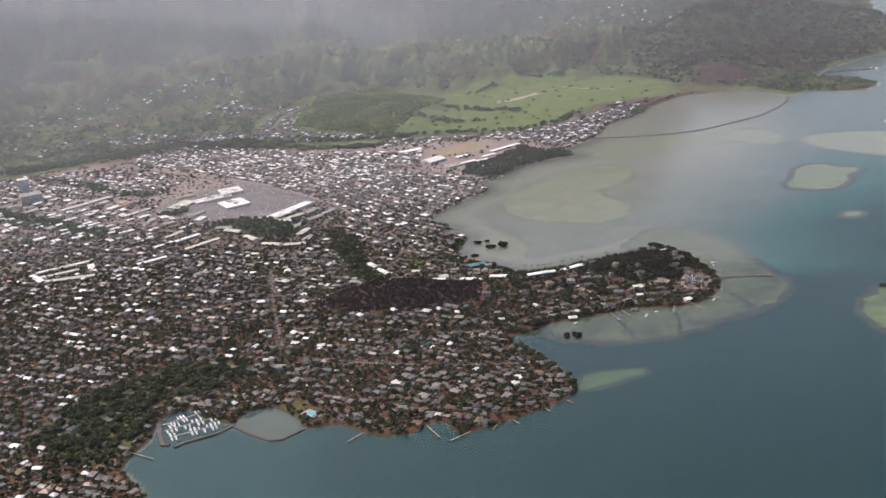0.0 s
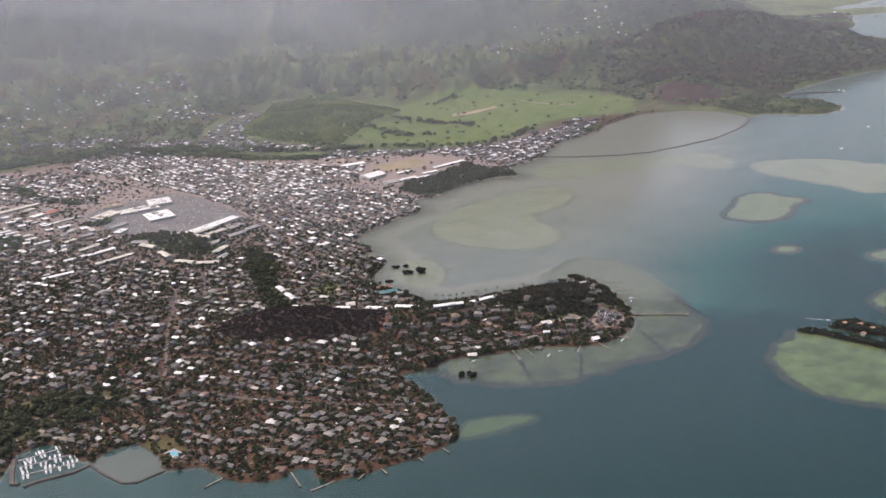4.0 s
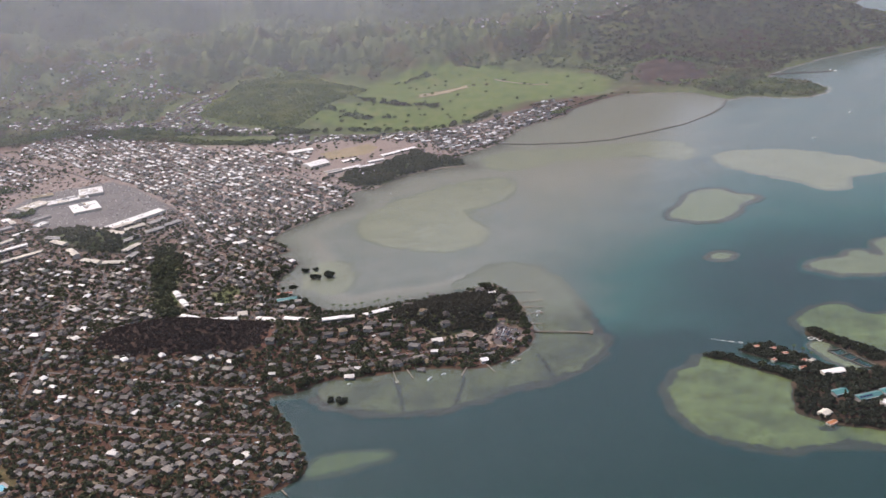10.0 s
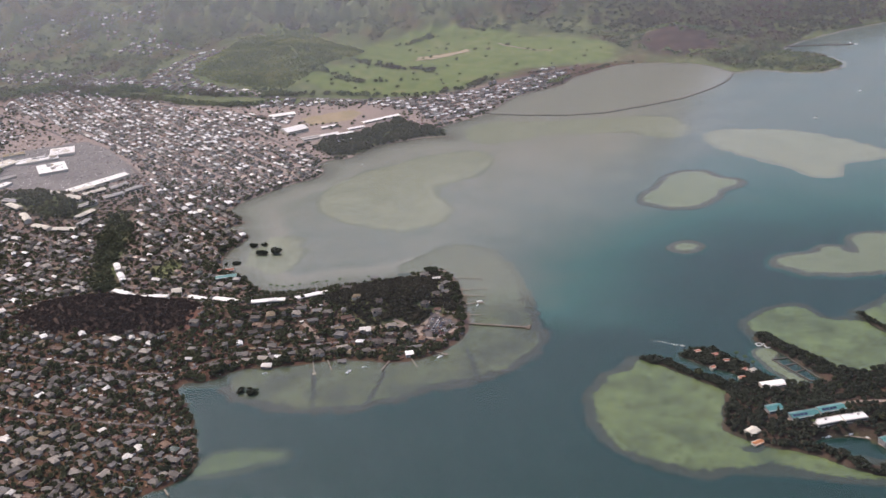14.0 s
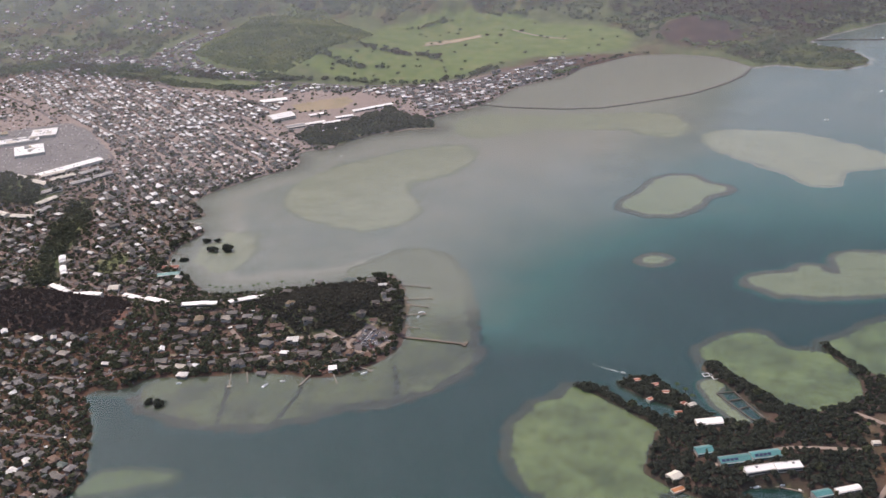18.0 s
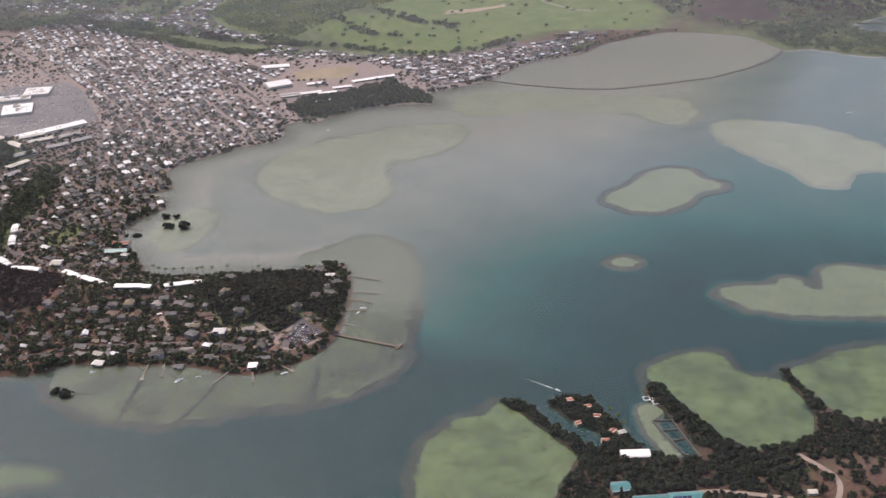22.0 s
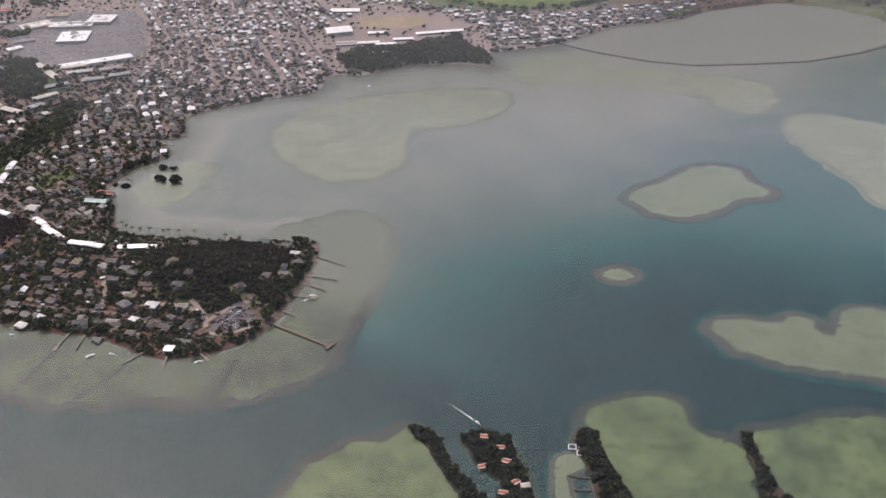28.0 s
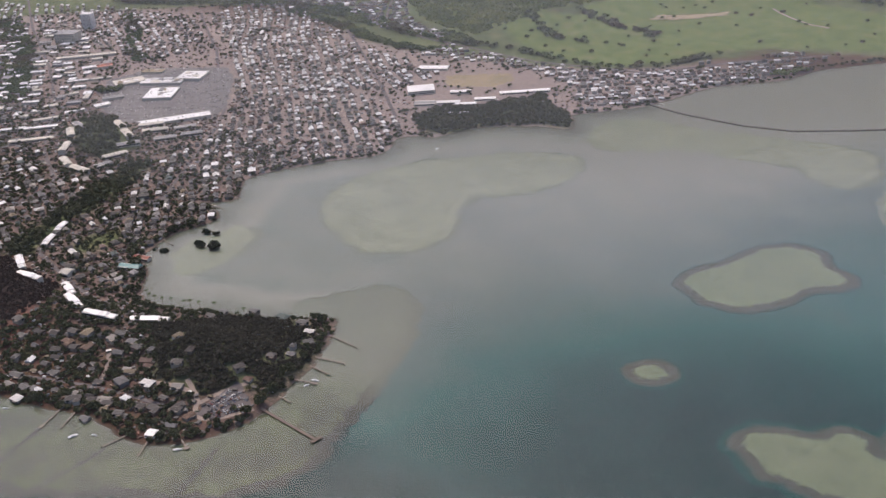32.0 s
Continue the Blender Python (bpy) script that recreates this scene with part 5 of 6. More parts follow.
# ---- foliage ----
def leaves(spots, seed, per=48, leaf=0.34, flat=0.75, lift=0.0):
    """Crowns as shells of many small leaf clumps, turned mostly outwards; spots are x, y, ground, radius, height."""
    r = np.random.RandomState(seed)
    s = np.asarray(spots, float)
    n = len(s)
    lumps = 5
    # every crown is a few overlapping lumps
    a = r.uniform(0, 2 * np.pi, (n, lumps))
    off = r.uniform(0.15, 0.62, (n, lumps))
    lc = np.stack([off * np.cos(a), off * np.sin(a), r.uniform(-0.30, 0.35, (n, lumps))], -1)
    lr = r.uniform(0.42, 0.68, (n, lumps))
    pick = r.randint(0, lumps, (n, per))
    rows = np.arange(n)[:, None]
    d = r.normal(size=(n, per, 3))
    d[..., 2] = np.abs(d[..., 2]) * 0.9 - 0.25
    d /= np.linalg.norm(d, axis=-1, keepdims=True)
    c = lc[rows, pick] + d * lr[rows, pick][..., None] * r.uniform(0.75, 1.08, (n, per, 1))
    half = (s[:, 4] * 0.5 * flat)[:, None]
    pos = np.stack([s[:, 0, None] + c[..., 0] * s[:, 3, None], s[:, 1, None] + c[..., 1] * s[:, 3, None], s[:, 2, None] + s[:, 4, None] * 0.62 + c[..., 2] * half], -1)
    nrm = d + r.normal(size=d.shape) * 0.45 + np.array((0, 0, lift))
    nrm /= np.linalg.norm(nrm, axis=-1, keepdims=True)
    u = np.cross(nrm, r.normal(size=d.shape))
    u /= np.linalg.norm(u, axis=-1, keepdims=True) + 1e-9
    v = np.cross(nrm, u)
    size = (s[:, 3, None] * leaf * r.uniform(0.7, 1.35, (n, per)))[..., None]
    quad = np.stack([pos - u * size - v * size * 0.6, pos + u * size * 0.7 - v * size, pos + u * size + v * size * 0.7, pos - u * size * 0.6 + v * size], 2)
    return quad.reshape(-1, 3)


def quads_mesh(name, verts, material):
    me = bpy.data.meshes.new(name)
    me.vertices.add(len(verts))
    me.vertices.foreach_set("co", verts.ravel())
    me.loops.add(len(verts))
    me.loops.foreach_set("vertex_index", np.arange(len(verts), dtype=np.int32))
    me.polygons.add(len(verts) // 4)
    me.polygons.foreach_set("loop_start", np.arange(0, len(verts), 4, dtype=np.int32))
    me.materials.append(material)
    me.update(calc_edges=True)
    return me


def scatter(outline, gap, seed, jitter=0.5):
    """Spots on a jittered grid inside an outline."""
    p = np.array(outline, float)
    r = np.random.RandomState(seed)
    xs, ys = np.meshgrid(np.arange(p[:, 0].min(), p[:, 0].max(), gap), np.arange(p[:, 1].min(), p[:, 1].max(), gap))
    xs, ys = xs + r.uniform(-jitter, jitter, xs.shape) * gap, ys + r.uniform(-jitter, jitter, xs.shape) * gap
    ok = inside_by(p, xs, ys) > 0
    return xs[ok], ys[ok]


def on_land(xs, ys, margin=2.0):
    return np.maximum(inside_by(MAINLAND, xs, ys), inside_by(ISLE, xs, ys)) > margin


def spots(xs, ys, r0, r1, h0, h1, seed, avoid=0.0, shore=2.0, road_gap=5.0):
    r = np.random.RandomState(seed)
    ok = on_land(xs, ys, shore)
    for line in ALL_ROADS:
        ok &= line_off(line, xs, ys) > road_gap
    xs, ys = xs[ok], ys[ok]
    if avoid:
        free = np.array([clear(x, y, avoid) for x, y in zip(xs, ys)], bool)
        xs, ys = xs[free], ys[free]
    rad = r.uniform(r0, r1, len(xs))
    high = r.uniform(h0, h1, len(xs)) * (0.75 + 0.25 * (rad - r0) / (r1 - r0 + 1e-6))
    return np.stack([xs, ys, ground_z(xs, ys) - 0.3, rad, high], -1)


def tree(name, kind, seed, label):
    """A tree at the origin: tapered trunk with limbs, crown of many leaf clumps."""
    top = new(name)
    r = random.Random(seed)
    radius, high = {"round": (5.5, 10.5), "tall": (4.2, 15.0), "spread": (8.0, 11.0), "pine": (3.0, 19.0)}[kind]
    bm = rod(bmesh.new(), (0, 0, -1.5), (0.2, 0.1, high * 0.62), 0.42, 0.2)
    for k in range(4):
        a = r.uniform(0, 6.28)
        rod(bm, (0.1, 0.05, high * (0.3 + 0.07 * k)), (math.cos(a) * radius * 0.55, math.sin(a) * radius * 0.55, high * (0.52 + 0.07 * k)), 0.18, 0.06, 5)
    part("trunk", bm, M_BARK, top)
    if kind == "pine":
        levels = [(0, 0, high * (0.05 + 0.13 * k), radius * (1.15 - 0.15 * k), high * 0.25) for k in range(6)]
        crown = np.concatenate([leaves([lv], seed + i, 30, 0.36) for i, lv in enumerate(levels)])
    else:
        crown = leaves([(0, 0, 0, radius, high)], seed, 150, 0.22)
    part("crown", quads_mesh("crown", crown, M_LEAF), None, top)
    return tagged(top, label, "tree", "trees of the shore and gardens")


TREES = [tree("tree", "round", 1, "dense dark-green garden tree with rounded crown"), tree("tree", "spread", 2, "wide spreading dark monkeypod-like shade tree"),
         tree("tree", "tall", 3, "tall dark-green tree with uneven crown"), tree("tree", "round", 4, "compact olive-green tree with broken outline"), tree("tree", "pine", 5, "slim dark ironwood tree")]
planted = [0] * len(TREES)


def plant(kind, x, y, turn, size):
    m = pose(x, y, float(ground_z(x, y)), 0, 0, turn)
    ob = TREES[kind]
    if planted[kind]:
        ob = copy_thing(ob, m)
    else:
        ob.matrix_basis = m
    ob.scale = (size, size, size)
    planted[kind] += 1


rng = random.Random(19)
# trees one by one: round the point's shore, by the lagoon arms and on the island, in the nearest gardens
shore_line = rounded(SHORE_PENINSULA + [(60, 1900), (100, 1700)], 1)[:-4].repeat(2, 0)
shore_line = shore_line + np.random.RandomState(2).uniform(-14, 14, shore_line.shape)
for px, py in shore_line[on_land(shore_line[:, 0], shore_line[:, 1], 3) & (shore_line[:, 1] < 2060)]:
    if clear(px, py, 3):
        plant(rng.choice([0, 1, 1, 3]), px, py, rng.uniform(0, 360), rng.uniform(0.65, 1.05))
        take(px, py, 3)
for many, x0, x1, y0, y1, seed, kinds in ((190, -330, 480, 1275, 1700, 3, (0, 0, 1, 2, 3)), (290, 720, 1250, 1320, 1720, 4, (0, 0, 1, 2, 4))):
    r = np.random.RandomState(seed)
    xs, ys = r.uniform(x0, x1, 2500), r.uniform(y0, y1, 2500)
    ok = on_land(xs, ys, 4)
    for line in ALL_ROADS:
        ok &= line_off(line, xs, ys) > 5
    for px, py in zip(xs[ok], ys[ok]):
        if sum(planted) < many and clear(px, py, 2.5):
            plant(rng.choice(kinds), px, py, rng.uniform(0, 360), rng.uniform(0.5, 0.9))
            take(px, py, 2.5)


def woodland(name, groups, material, label, per=48, leaf=0.34, seed=1, lift=0.5):
    all_spots = np.concatenate([g for g in groups if len(g)])
    return tagged(new(name, quads_mesh(name, leaves(all_spots, seed, per, leaf, 0.75, lift), material)), label, "trees", kind="stuff")


# woods close to the water and in the town
ISLE_ARMS = [(722, 1604), (752, 1612), (800, 1560), (862, 1530), (900, 1545), (840, 1632), (776, 1616), (800, 1575), (850, 1500), (805, 1520), (745, 1585)]
NORTH_ARM = [(880, 1668), (906, 1668), (925, 1635), (972, 1572), (1000, 1552), (1070, 1590), (1072, 1640), (1040, 1720), (1026, 1712), (1060, 1620), (1040, 1555), (960, 1545), (930, 1590), (900, 1640)]
ix, iy = scatter(ISLE, 5.7, 8, 0.8)
open_spot = (inside_by(CLEARING, ix, iy) > 0) & (np.random.RandomState(9).uniform(size=ix.shape) < 0.72)
ix, iy = ix[~open_spot], iy[~open_spot]
woodland("point_grove", [spots(*scatter(PENINSULA_WOOD, 5.0, 1), 2.4, 4.4, 4, 8, 1, 2.5)], M_GROVE, "dense dark brownish-green grove on the point's slope", 60, 0.30, 21, 0.9)
near = [spots(*scatter(MOUND, 8.5, 3, 1.0), 3.5, 6, 9, 18, 3, 5),
        spots(*scatter(TREE_BELT, 9, 4, 1.5), 4, 7.5, 7, 13, 4, 3), spots(*scatter(SOUTH_WOOD, 10, 5, 1.6), 4, 8.5, 8, 15, 5, 3)]
island = [spots(*scatter(ISLE_ARMS, 4.6, 6), 2.4, 3.8, 4, 6.5, 6, 1.5, 0.5),
        spots(*scatter(NORTH_ARM, 5.2, 7), 2.6, 4.4, 4, 8, 7, 2, 0.5), spots(ix, iy, 2.4, 4.6, 4, 8.5, 8, 3, 2.0)]
woodland("woodland", near, M_LEAF, "dense dark-green broadleaf woodland", 100, 0.235, 11)
woodland("island_woods", island, M_MANGROVE, "dense very dark trees and mangrove over the island", 52, 0.31, 19, 0.9)
# gardens: a tree or shrubs at nearly every lot
xs, ys = scatter(TOWN_CORE, 9.8, 9)
thick = wavy(xs, ys, 150, 77)
lush = np.where(ys < 2120, 0.92, np.where(ys < 2350, 0.62, np.where((ys < 2560) | (xs < -560), 0.17, 0.05))) + 0.5 * np.clip(thick, 0, 1)
keep = (np.random.RandomState(4).uniform(size=xs.shape) < lush) & (inside_by(MALL_LOT, xs, ys) < -5) & (inside_by(SCHOOL_FIELD, xs, ys) < 0) & (inside_by(PASTURE, xs, ys) < 0)
keep &= (inside_by(DARK_HILL, xs, ys) < -4) & (inside_by(COURT, xs, ys) < 0)
for outline in (PENINSULA_WOOD, WOODS, MOUND, TREE_BELT, SOUTH_WOOD):
    keep &= inside_by(outline, xs, ys) < 0
garden = spots(xs[keep], ys[keep], 2.4, 5.2, 3.5, 9.0, 10, -1.5)
woodland("garden_trees", [garden], M_LEAF, "scattered dark garden trees and hedges between homes", 22, 0.38, 12)
woodland("bayside_woods", [spots(*scatter(WOODS, 9, 2, 0.8), 4.5, 8, 8, 14, 2, 2, 1.5)], M_LEAF, "green woodland and mangrove on the bay shore", 60, 0.28, 17)
# hedges and shrubs down to the water along the bay and round the point
xs, ys = scatter(TOWN_CORE, 6.0, 61, 0.9)
sd = inside_by(rounded(MAINLAND, 1), xs, ys)
rim = (sd > 0.5) & (sd < 13) & (ys > 1350) & (np.random.RandomState(62).uniform(size=xs.shape) < 0.62)
point = (inside_by([(110, 1600), (120, 1800), (300, 1830), (500, 1830), (520, 1700), (480, 1640), (330, 1620)], xs, ys) > 0) & (sd > 1) & (np.random.RandomState(63).uniform(size=xs.shape) < 0.6)
rim |= point & (inside_by(PENINSULA_WOOD, xs, ys) < 0) & (inside_by([(440, 1665), (440, 1745), (462, 1745), (500, 1720), (480, 1665)], xs, ys) < 0)
woodland("shore_shrubs", [spots(xs[rim], ys[rim], 2.2, 4.4, 2.5, 6.0, 64, 0.8, 0.4, 4.0)], M_LEAF, "dark shrubs and small trees along the shore gardens", 44, 0.32, 18)
# scrub on the dark hillside, its tone lowered for cloud shadow
woodland("scrub", [spots(*scatter(DARK_HILL, 4.2, 11, 1.0), 2.2, 3.8, 0.8, 1.9, 11, 2)], M_BRUSH, "reddish-brown scrub on the hillside, painted dark for cloud shadow", 22, 0.42, 13)
# hillock, pasture hedges, hills
hedges = []
for line, wide, seed in [([(126, 3285), (257, 3225), (330, 3212), (362, 3150)], 16, 21), ([(30, 3215), (150, 3108), (240, 3090)], 9, 22), ([(230, 3500), (330, 3565)], 10, 23), ([(430, 3600), (545, 3600)], 9, 24),
                         ([(-100, 3010), (130, 3000), (323, 2950), (430, 3010), (530, 3120)], 10, 25), ([(600, 2990), (720, 3090)], 14, 26), ([(-700, 3180), (-420, 3130), (-200, 3050), (-20, 3010)], 26, 27), ([(-1100, 3060), (-700, 3180)], 30, 28)]:
    r = np.random.RandomState(seed)
    for (ax, ay), (bx, by) in zip(line[:-1], line[1:]):
        n = int(math.hypot(bx - ax, by - ay) * wide / (30 if wide > 20 else 70))
        k = r.uniform(0, 1, n)
        hedges.append(spots(ax + (bx - ax) * k + r.uniform(-wide, wide, n), ay + (by - ay) * k + r.uniform(-wide, wide, n), 4.5, 8, 7, 12, seed, 3))
for line, wide, seed in [([(-835, 3152), (-679, 3137), (-525, 3089), (-359, 3033), (-234, 2969)], 17, 33), ([(-234, 2969), (-112, 2932), (19, 2956)], 12, 34), ([(-1271, 2786), (-986, 2610), (-802, 2446), (-652, 2304)], 30, 35), ([(-984, 2940), (-830, 2820), (-705, 2686), (-628, 2643)], 16, 36), ([(-570, 2451), (-526, 2449), (-511, 2474)], 12, 37)]:
    r = np.random.RandomState(seed)
    for (ax, ay), (bx, by) in zip(line[:-1], line[1:]):
        n = int(math.hypot(bx - ax, by - ay) * wide / 22)
        k = r.uniform(0, 1, n)
        hedges.append(spots(ax + (bx - ax) * k + r.uniform(-wide, wide, n), ay + (by - ay) * k + r.uniform(-wide, wide, n), 3.5, 6.5, 5, 10, seed, 2))
lone = scatter(PASTURE, 42, 29)
pick = np.random.RandomState(5).uniform(size=lone[0].shape) < 0.3
hedges.append(spots(lone[0][pick], lone[1][pick], 3.5, 6, 5, 9, 30, 2))
woodland("hedgerow_trees", hedges, M_HILL, "hedgerow trees along the pasture and suburb edge", 34, 0.36, 14)
xs, ys = scatter(HILLOCK, 8, 31, 1.3)
woodland("hillock_scrub", [spots(xs, ys, 3.5, 6, 2.5, 5.5, 31, 2)], M_THICKET, "low yellowish-green thicket on a rounded hillock", 26, 0.40, 15)
xs, ys = scatter([(-1900, 3000), (-1500, 4600), (-300, 4900), (1000, 5000), (2150, 5000), (2100, 4500), (2020, 3950), (1990, 3770), (1700, 3590), (1420, 3420), (1320, 3310), (1420, 3140), (1390, 3030), (1230, 3060), (1130, 3100), (1060, 3215), (860, 3350), (800, 3520), (550, 3640), (290, 3640), (140, 3520), (-90, 3690), (-330, 3600), (-430, 3480), (-450, 3150), (-1000, 3050)], 12.5, 32, 1.2)
thin = wavy(xs, ys, 200, 91)
bare = np.exp(-(((xs - 1030) / 110) ** 2 + ((ys - 3330) / 90) ** 2))
crest = 0.7 * np.clip(1 - np.abs(wavy(xs, ys, 260, 17)), 0, 1) ** 2 * step(-xs, -1000, -700)
keep = (np.random.RandomState(6).uniform(size=xs.shape) < 0.95 + 0.35 * thin - 1.1 * bare - 1.2 * crest) & (ys < 4950)
hills = spots(xs[keep], ys[keep], 4.6, 8.6, 5, 10, 32, 2)
brown = hill(hills[:, 0], hills[:, 1], 1300, 3800, 560, 420, 1.0) + 0.12 * wavy(hills[:, 0], hills[:, 1], 200, 93) > 0.42
woodland("brown_hill_forest", [hills[brown]], M_DRYHILL, "dark olive and rust-brown scrub forest on the hill by the bay", 15, 0.46, 20, 0.8)
woodland("hill_forest", [hills[~brown]], M_HILL, "rolling green forest on the far hills and valley", 15, 0.46, 16, 1.2)


# ---- mangrove islets ----
def mangrove(x, y, rx, ry, high, seed, turn=0.0):
    top = new("mangrove_islet")
    top.matrix_basis = pose(x, y, 0, 0, 0, turn)
    bm = bmesh.new()
    r = random.Random(seed)
    for _ in range(14):
        a, k = r.uniform(0, 6.28), r.uniform(0.1, 0.8)
        px, py = math.cos(a) * rx * k, math.sin(a) * ry * k
        rod(bm, (px * 1.15, py * 1.15, -5), (px, py, high * 0.5), 0.25, 0.1, 5)
    part("roots", bm, M_PILE, top)
    pts = [(r.uniform(-0.6, 0.6) * rx, r.uniform(-0.6, 0.6) * ry, -0.4, min(rx, ry) * r.uniform(0.5, 0.7), high * r.uniform(0.8, 1.1)) for _ in range(int(6 + rx * ry / 12))]
    part("crown", quads_mesh("crown", leaves(pts, seed, 60, 0.26, 0.95), M_MANGROVE), None, top)
    return tagged(top, "rounded dark-green mangrove islet standing in the shallows", "mangrove", "mangrove islets")


for k, (x, y, rx, ry, high, turn) in enumerate([(126, 2036, 7, 6, 5, 0), (145, 2039, 7, 5, 5, 20), (147, 2001, 11, 7, 6, 0), (173, 2003, 9, 10, 8, 0), (108, 1963, 20, 6, 3, 12), (129, 1897, 8, 8, 6, 30), (219, 1543, 6, 6, 5, 0), (233, 1538, 9, 6, 5, -15)]):
    mangrove(x, y, rx, ry, high, 70 + k, turn)


# ---- palms ----
def palm(seed):
    top = new("palm_tree")
    r = random.Random(seed)
    part("trunk", rod(rod(bmesh.new(), (0, 0, -1), (0.5, 0.2, 6), 0.3, 0.22), (0.5, 0.2, 6), (1.2, 0.4, 11.5), 0.22, 0.16), M_BARK, top)
    for k in range(13):
        a, droop = 6.283 * k / 13 + r.uniform(-0.2, 0.2), r.uniform(0.4, 1.0)
        verts, faces = [], []
        for i in range(6):
            u = i / 5
            w = 0.55 * math.sin(math.pi * min(0.15 + 0.85 * u, 0.98))
            z = 11.5 + 1.3 * math.sin(2.2 * u) - droop * 2.6 * u * u
            for side in (-w, 0, w):
                verts.append((1.2 + math.cos(a) * u * 3.6 - math.sin(a) * side, 0.4 + math.sin(a) * u * 3.6 + math.cos(a) * side, z - abs(side) * 0.5))
        for i in range(5):
            for j in (0, 1):
                faces.append((3 * i + j, 3 * i + j + 1, 3 * i + j + 4, 3 * i + j + 3))
        part("frond", mesh_of("frond", verts, faces, M_PALM), None, top)
    return tagged(top, "slender coconut palm on the shore", "palm tree", "coconut palms on the shore")


first = palm(3)
rng = random.Random(23)
for k, (x, y) in enumerate([(205, 1845), (216, 1843), (228, 1845), (240, 1848), (262, 1852), (268, 1855), (282, 1858), (300, 1863), (345, 1868), (196, 1850), (860, 1578), (868, 1565), (850, 1590), (1045, 1500), (905, 1418)]):
    m = pose(x, y, float(ground_z(x, y)), 0, 0, rng.uniform(0, 360))
    if k:
        copy_thing(first, m)
    else:
        first.matrix_basis = m


# ---- piers and docks ----
def dock(ax, ay, bx, by, width, label, head=0.0, material=M_WOOD, name="dock", height=1.5):
    """A deck on piles, with cross beams and, if head is given, a platform at its end."""
    length, turn = math.hypot(bx - ax, by - ay), math.degrees(math.atan2(by - ay, bx - ax))
    top = new(name)
    top.matrix_basis = pose(ax, ay, 0, 0, 0, turn)
    n = max(2, int(length / 12))
    for k in range(n):
        part("deck", block(length * k / n, -width / 2, height - 0.35, length * (k + 1) / n - 0.06, width / 2, height, 0.04), material, top)
    for k in range(n + 1):
        for s in (-1, 1):
            x = min(length * k / n + 0.3, length - 0.3)
            part("post", rod(bmesh.new(), (x, s * (width / 2 - 0.2), -8), (x, s * (width / 2 - 0.2), height + 0.5), 0.28, 0.24), M_PILE, top)
    if head:
        part("platform", block(length - head * 0.4, -head / 2, height - 0.2, length + head * 0.6, head / 2, height + 0.1, 0.05), material, top)
    return tagged(top, label, "pier" if length > 60 else "dock", "docks along the shore")


dock(496, 1719, 588, 1700, 3.4, "long brown timber pier leading to a pale landing stage", 0, M_PIER, "pier")
dock(587, 1694, 590, 1707, 4.6, "timber landing stage at the end of the long pier", 0, M_PIER, "landing_stage")
for ax, ay, bx, by, head in [(462, 1878, 518, 1869, 3), (484, 1829, 526, 1833, 3), (490, 1812, 524, 1806, 3), (494, 1780, 522, 1784, 5), (494, 1747, 522, 1742, 0), (299, 1620, 307, 1584, 5), (319, 1620, 329, 1591, 0), (332, 1628, 336, 1612, 0),
                             (404, 1616, 395, 1588, 0), (431, 1620, 441, 1596, 3), (462, 1636, 477, 1628, 5), (-400, 1320, -368, 1296, 3), (-92, 1302, -112, 1282, 0), (-8, 1302, 6, 1268, 3), (48, 1272, 22, 1255, 3), (84, 1284, 76, 1270, 0),
                             (104, 1292, 112, 1278, 0), (150, 1313, 156, 1302, 0), (182, 1330, 190, 1318, 0), (60, 2118, 92, 2112, 0), (70, 2156, 98, 2150, 0), (86, 1990, 112, 1982, 0), (930, 1412, 966, 1400, 0), (968, 1392, 996, 1352, 0)]:
    dock(ax, ay, bx, by, 1.7, "narrow weathered timber dock on piles" if head < 5 else "timber dock with a pale end platform", head)
# floating net pens
top = new("net_pens")
top.matrix_basis = pose(895, 1630, 0.15, 0, 0, 18)
for x, y in ((-10, 0), (0, 1), (-2, -9)):
    for x0, y0, x1, y1 in ((0, 0, 8, 1), (0, 7, 8, 8), (0, 1, 1, 7), (7, 1, 8, 7)):
        part("float", block(x + x0, y + y0, 0, x + x1, y + y1, 0.7, 0.1), M_HULL, top)
tagged(top, "white floating square fish pens moored at the island", "fish pens")
# marina fingers
for ax, ay, bx, by in ((-366, 1374, -292, 1402), (-356, 1352, -288, 1376), (-372, 1392, -322, 1418)):
    dock(ax, ay, bx, by, 2.4, "floating marina finger dock", 0, M_GREY, "marina_dock", 0.9)
top = new("swimming_pool")
top.matrix_basis = pose(-163, 1372, float(ground_z(-163, 1372)) + 0.4, 0, 0, -45)
part("pool_deck", block(-15, -8, -3, 15, 8, 0.4, 0.1), M_GREY, top)
part("pool_basin", block(-10, -4, 0.35, 10, 4, 0.45, 0.02), M_POOL, top)
tagged(top, "bright blue swimming pool with paved deck by the pond", "swimming pool")


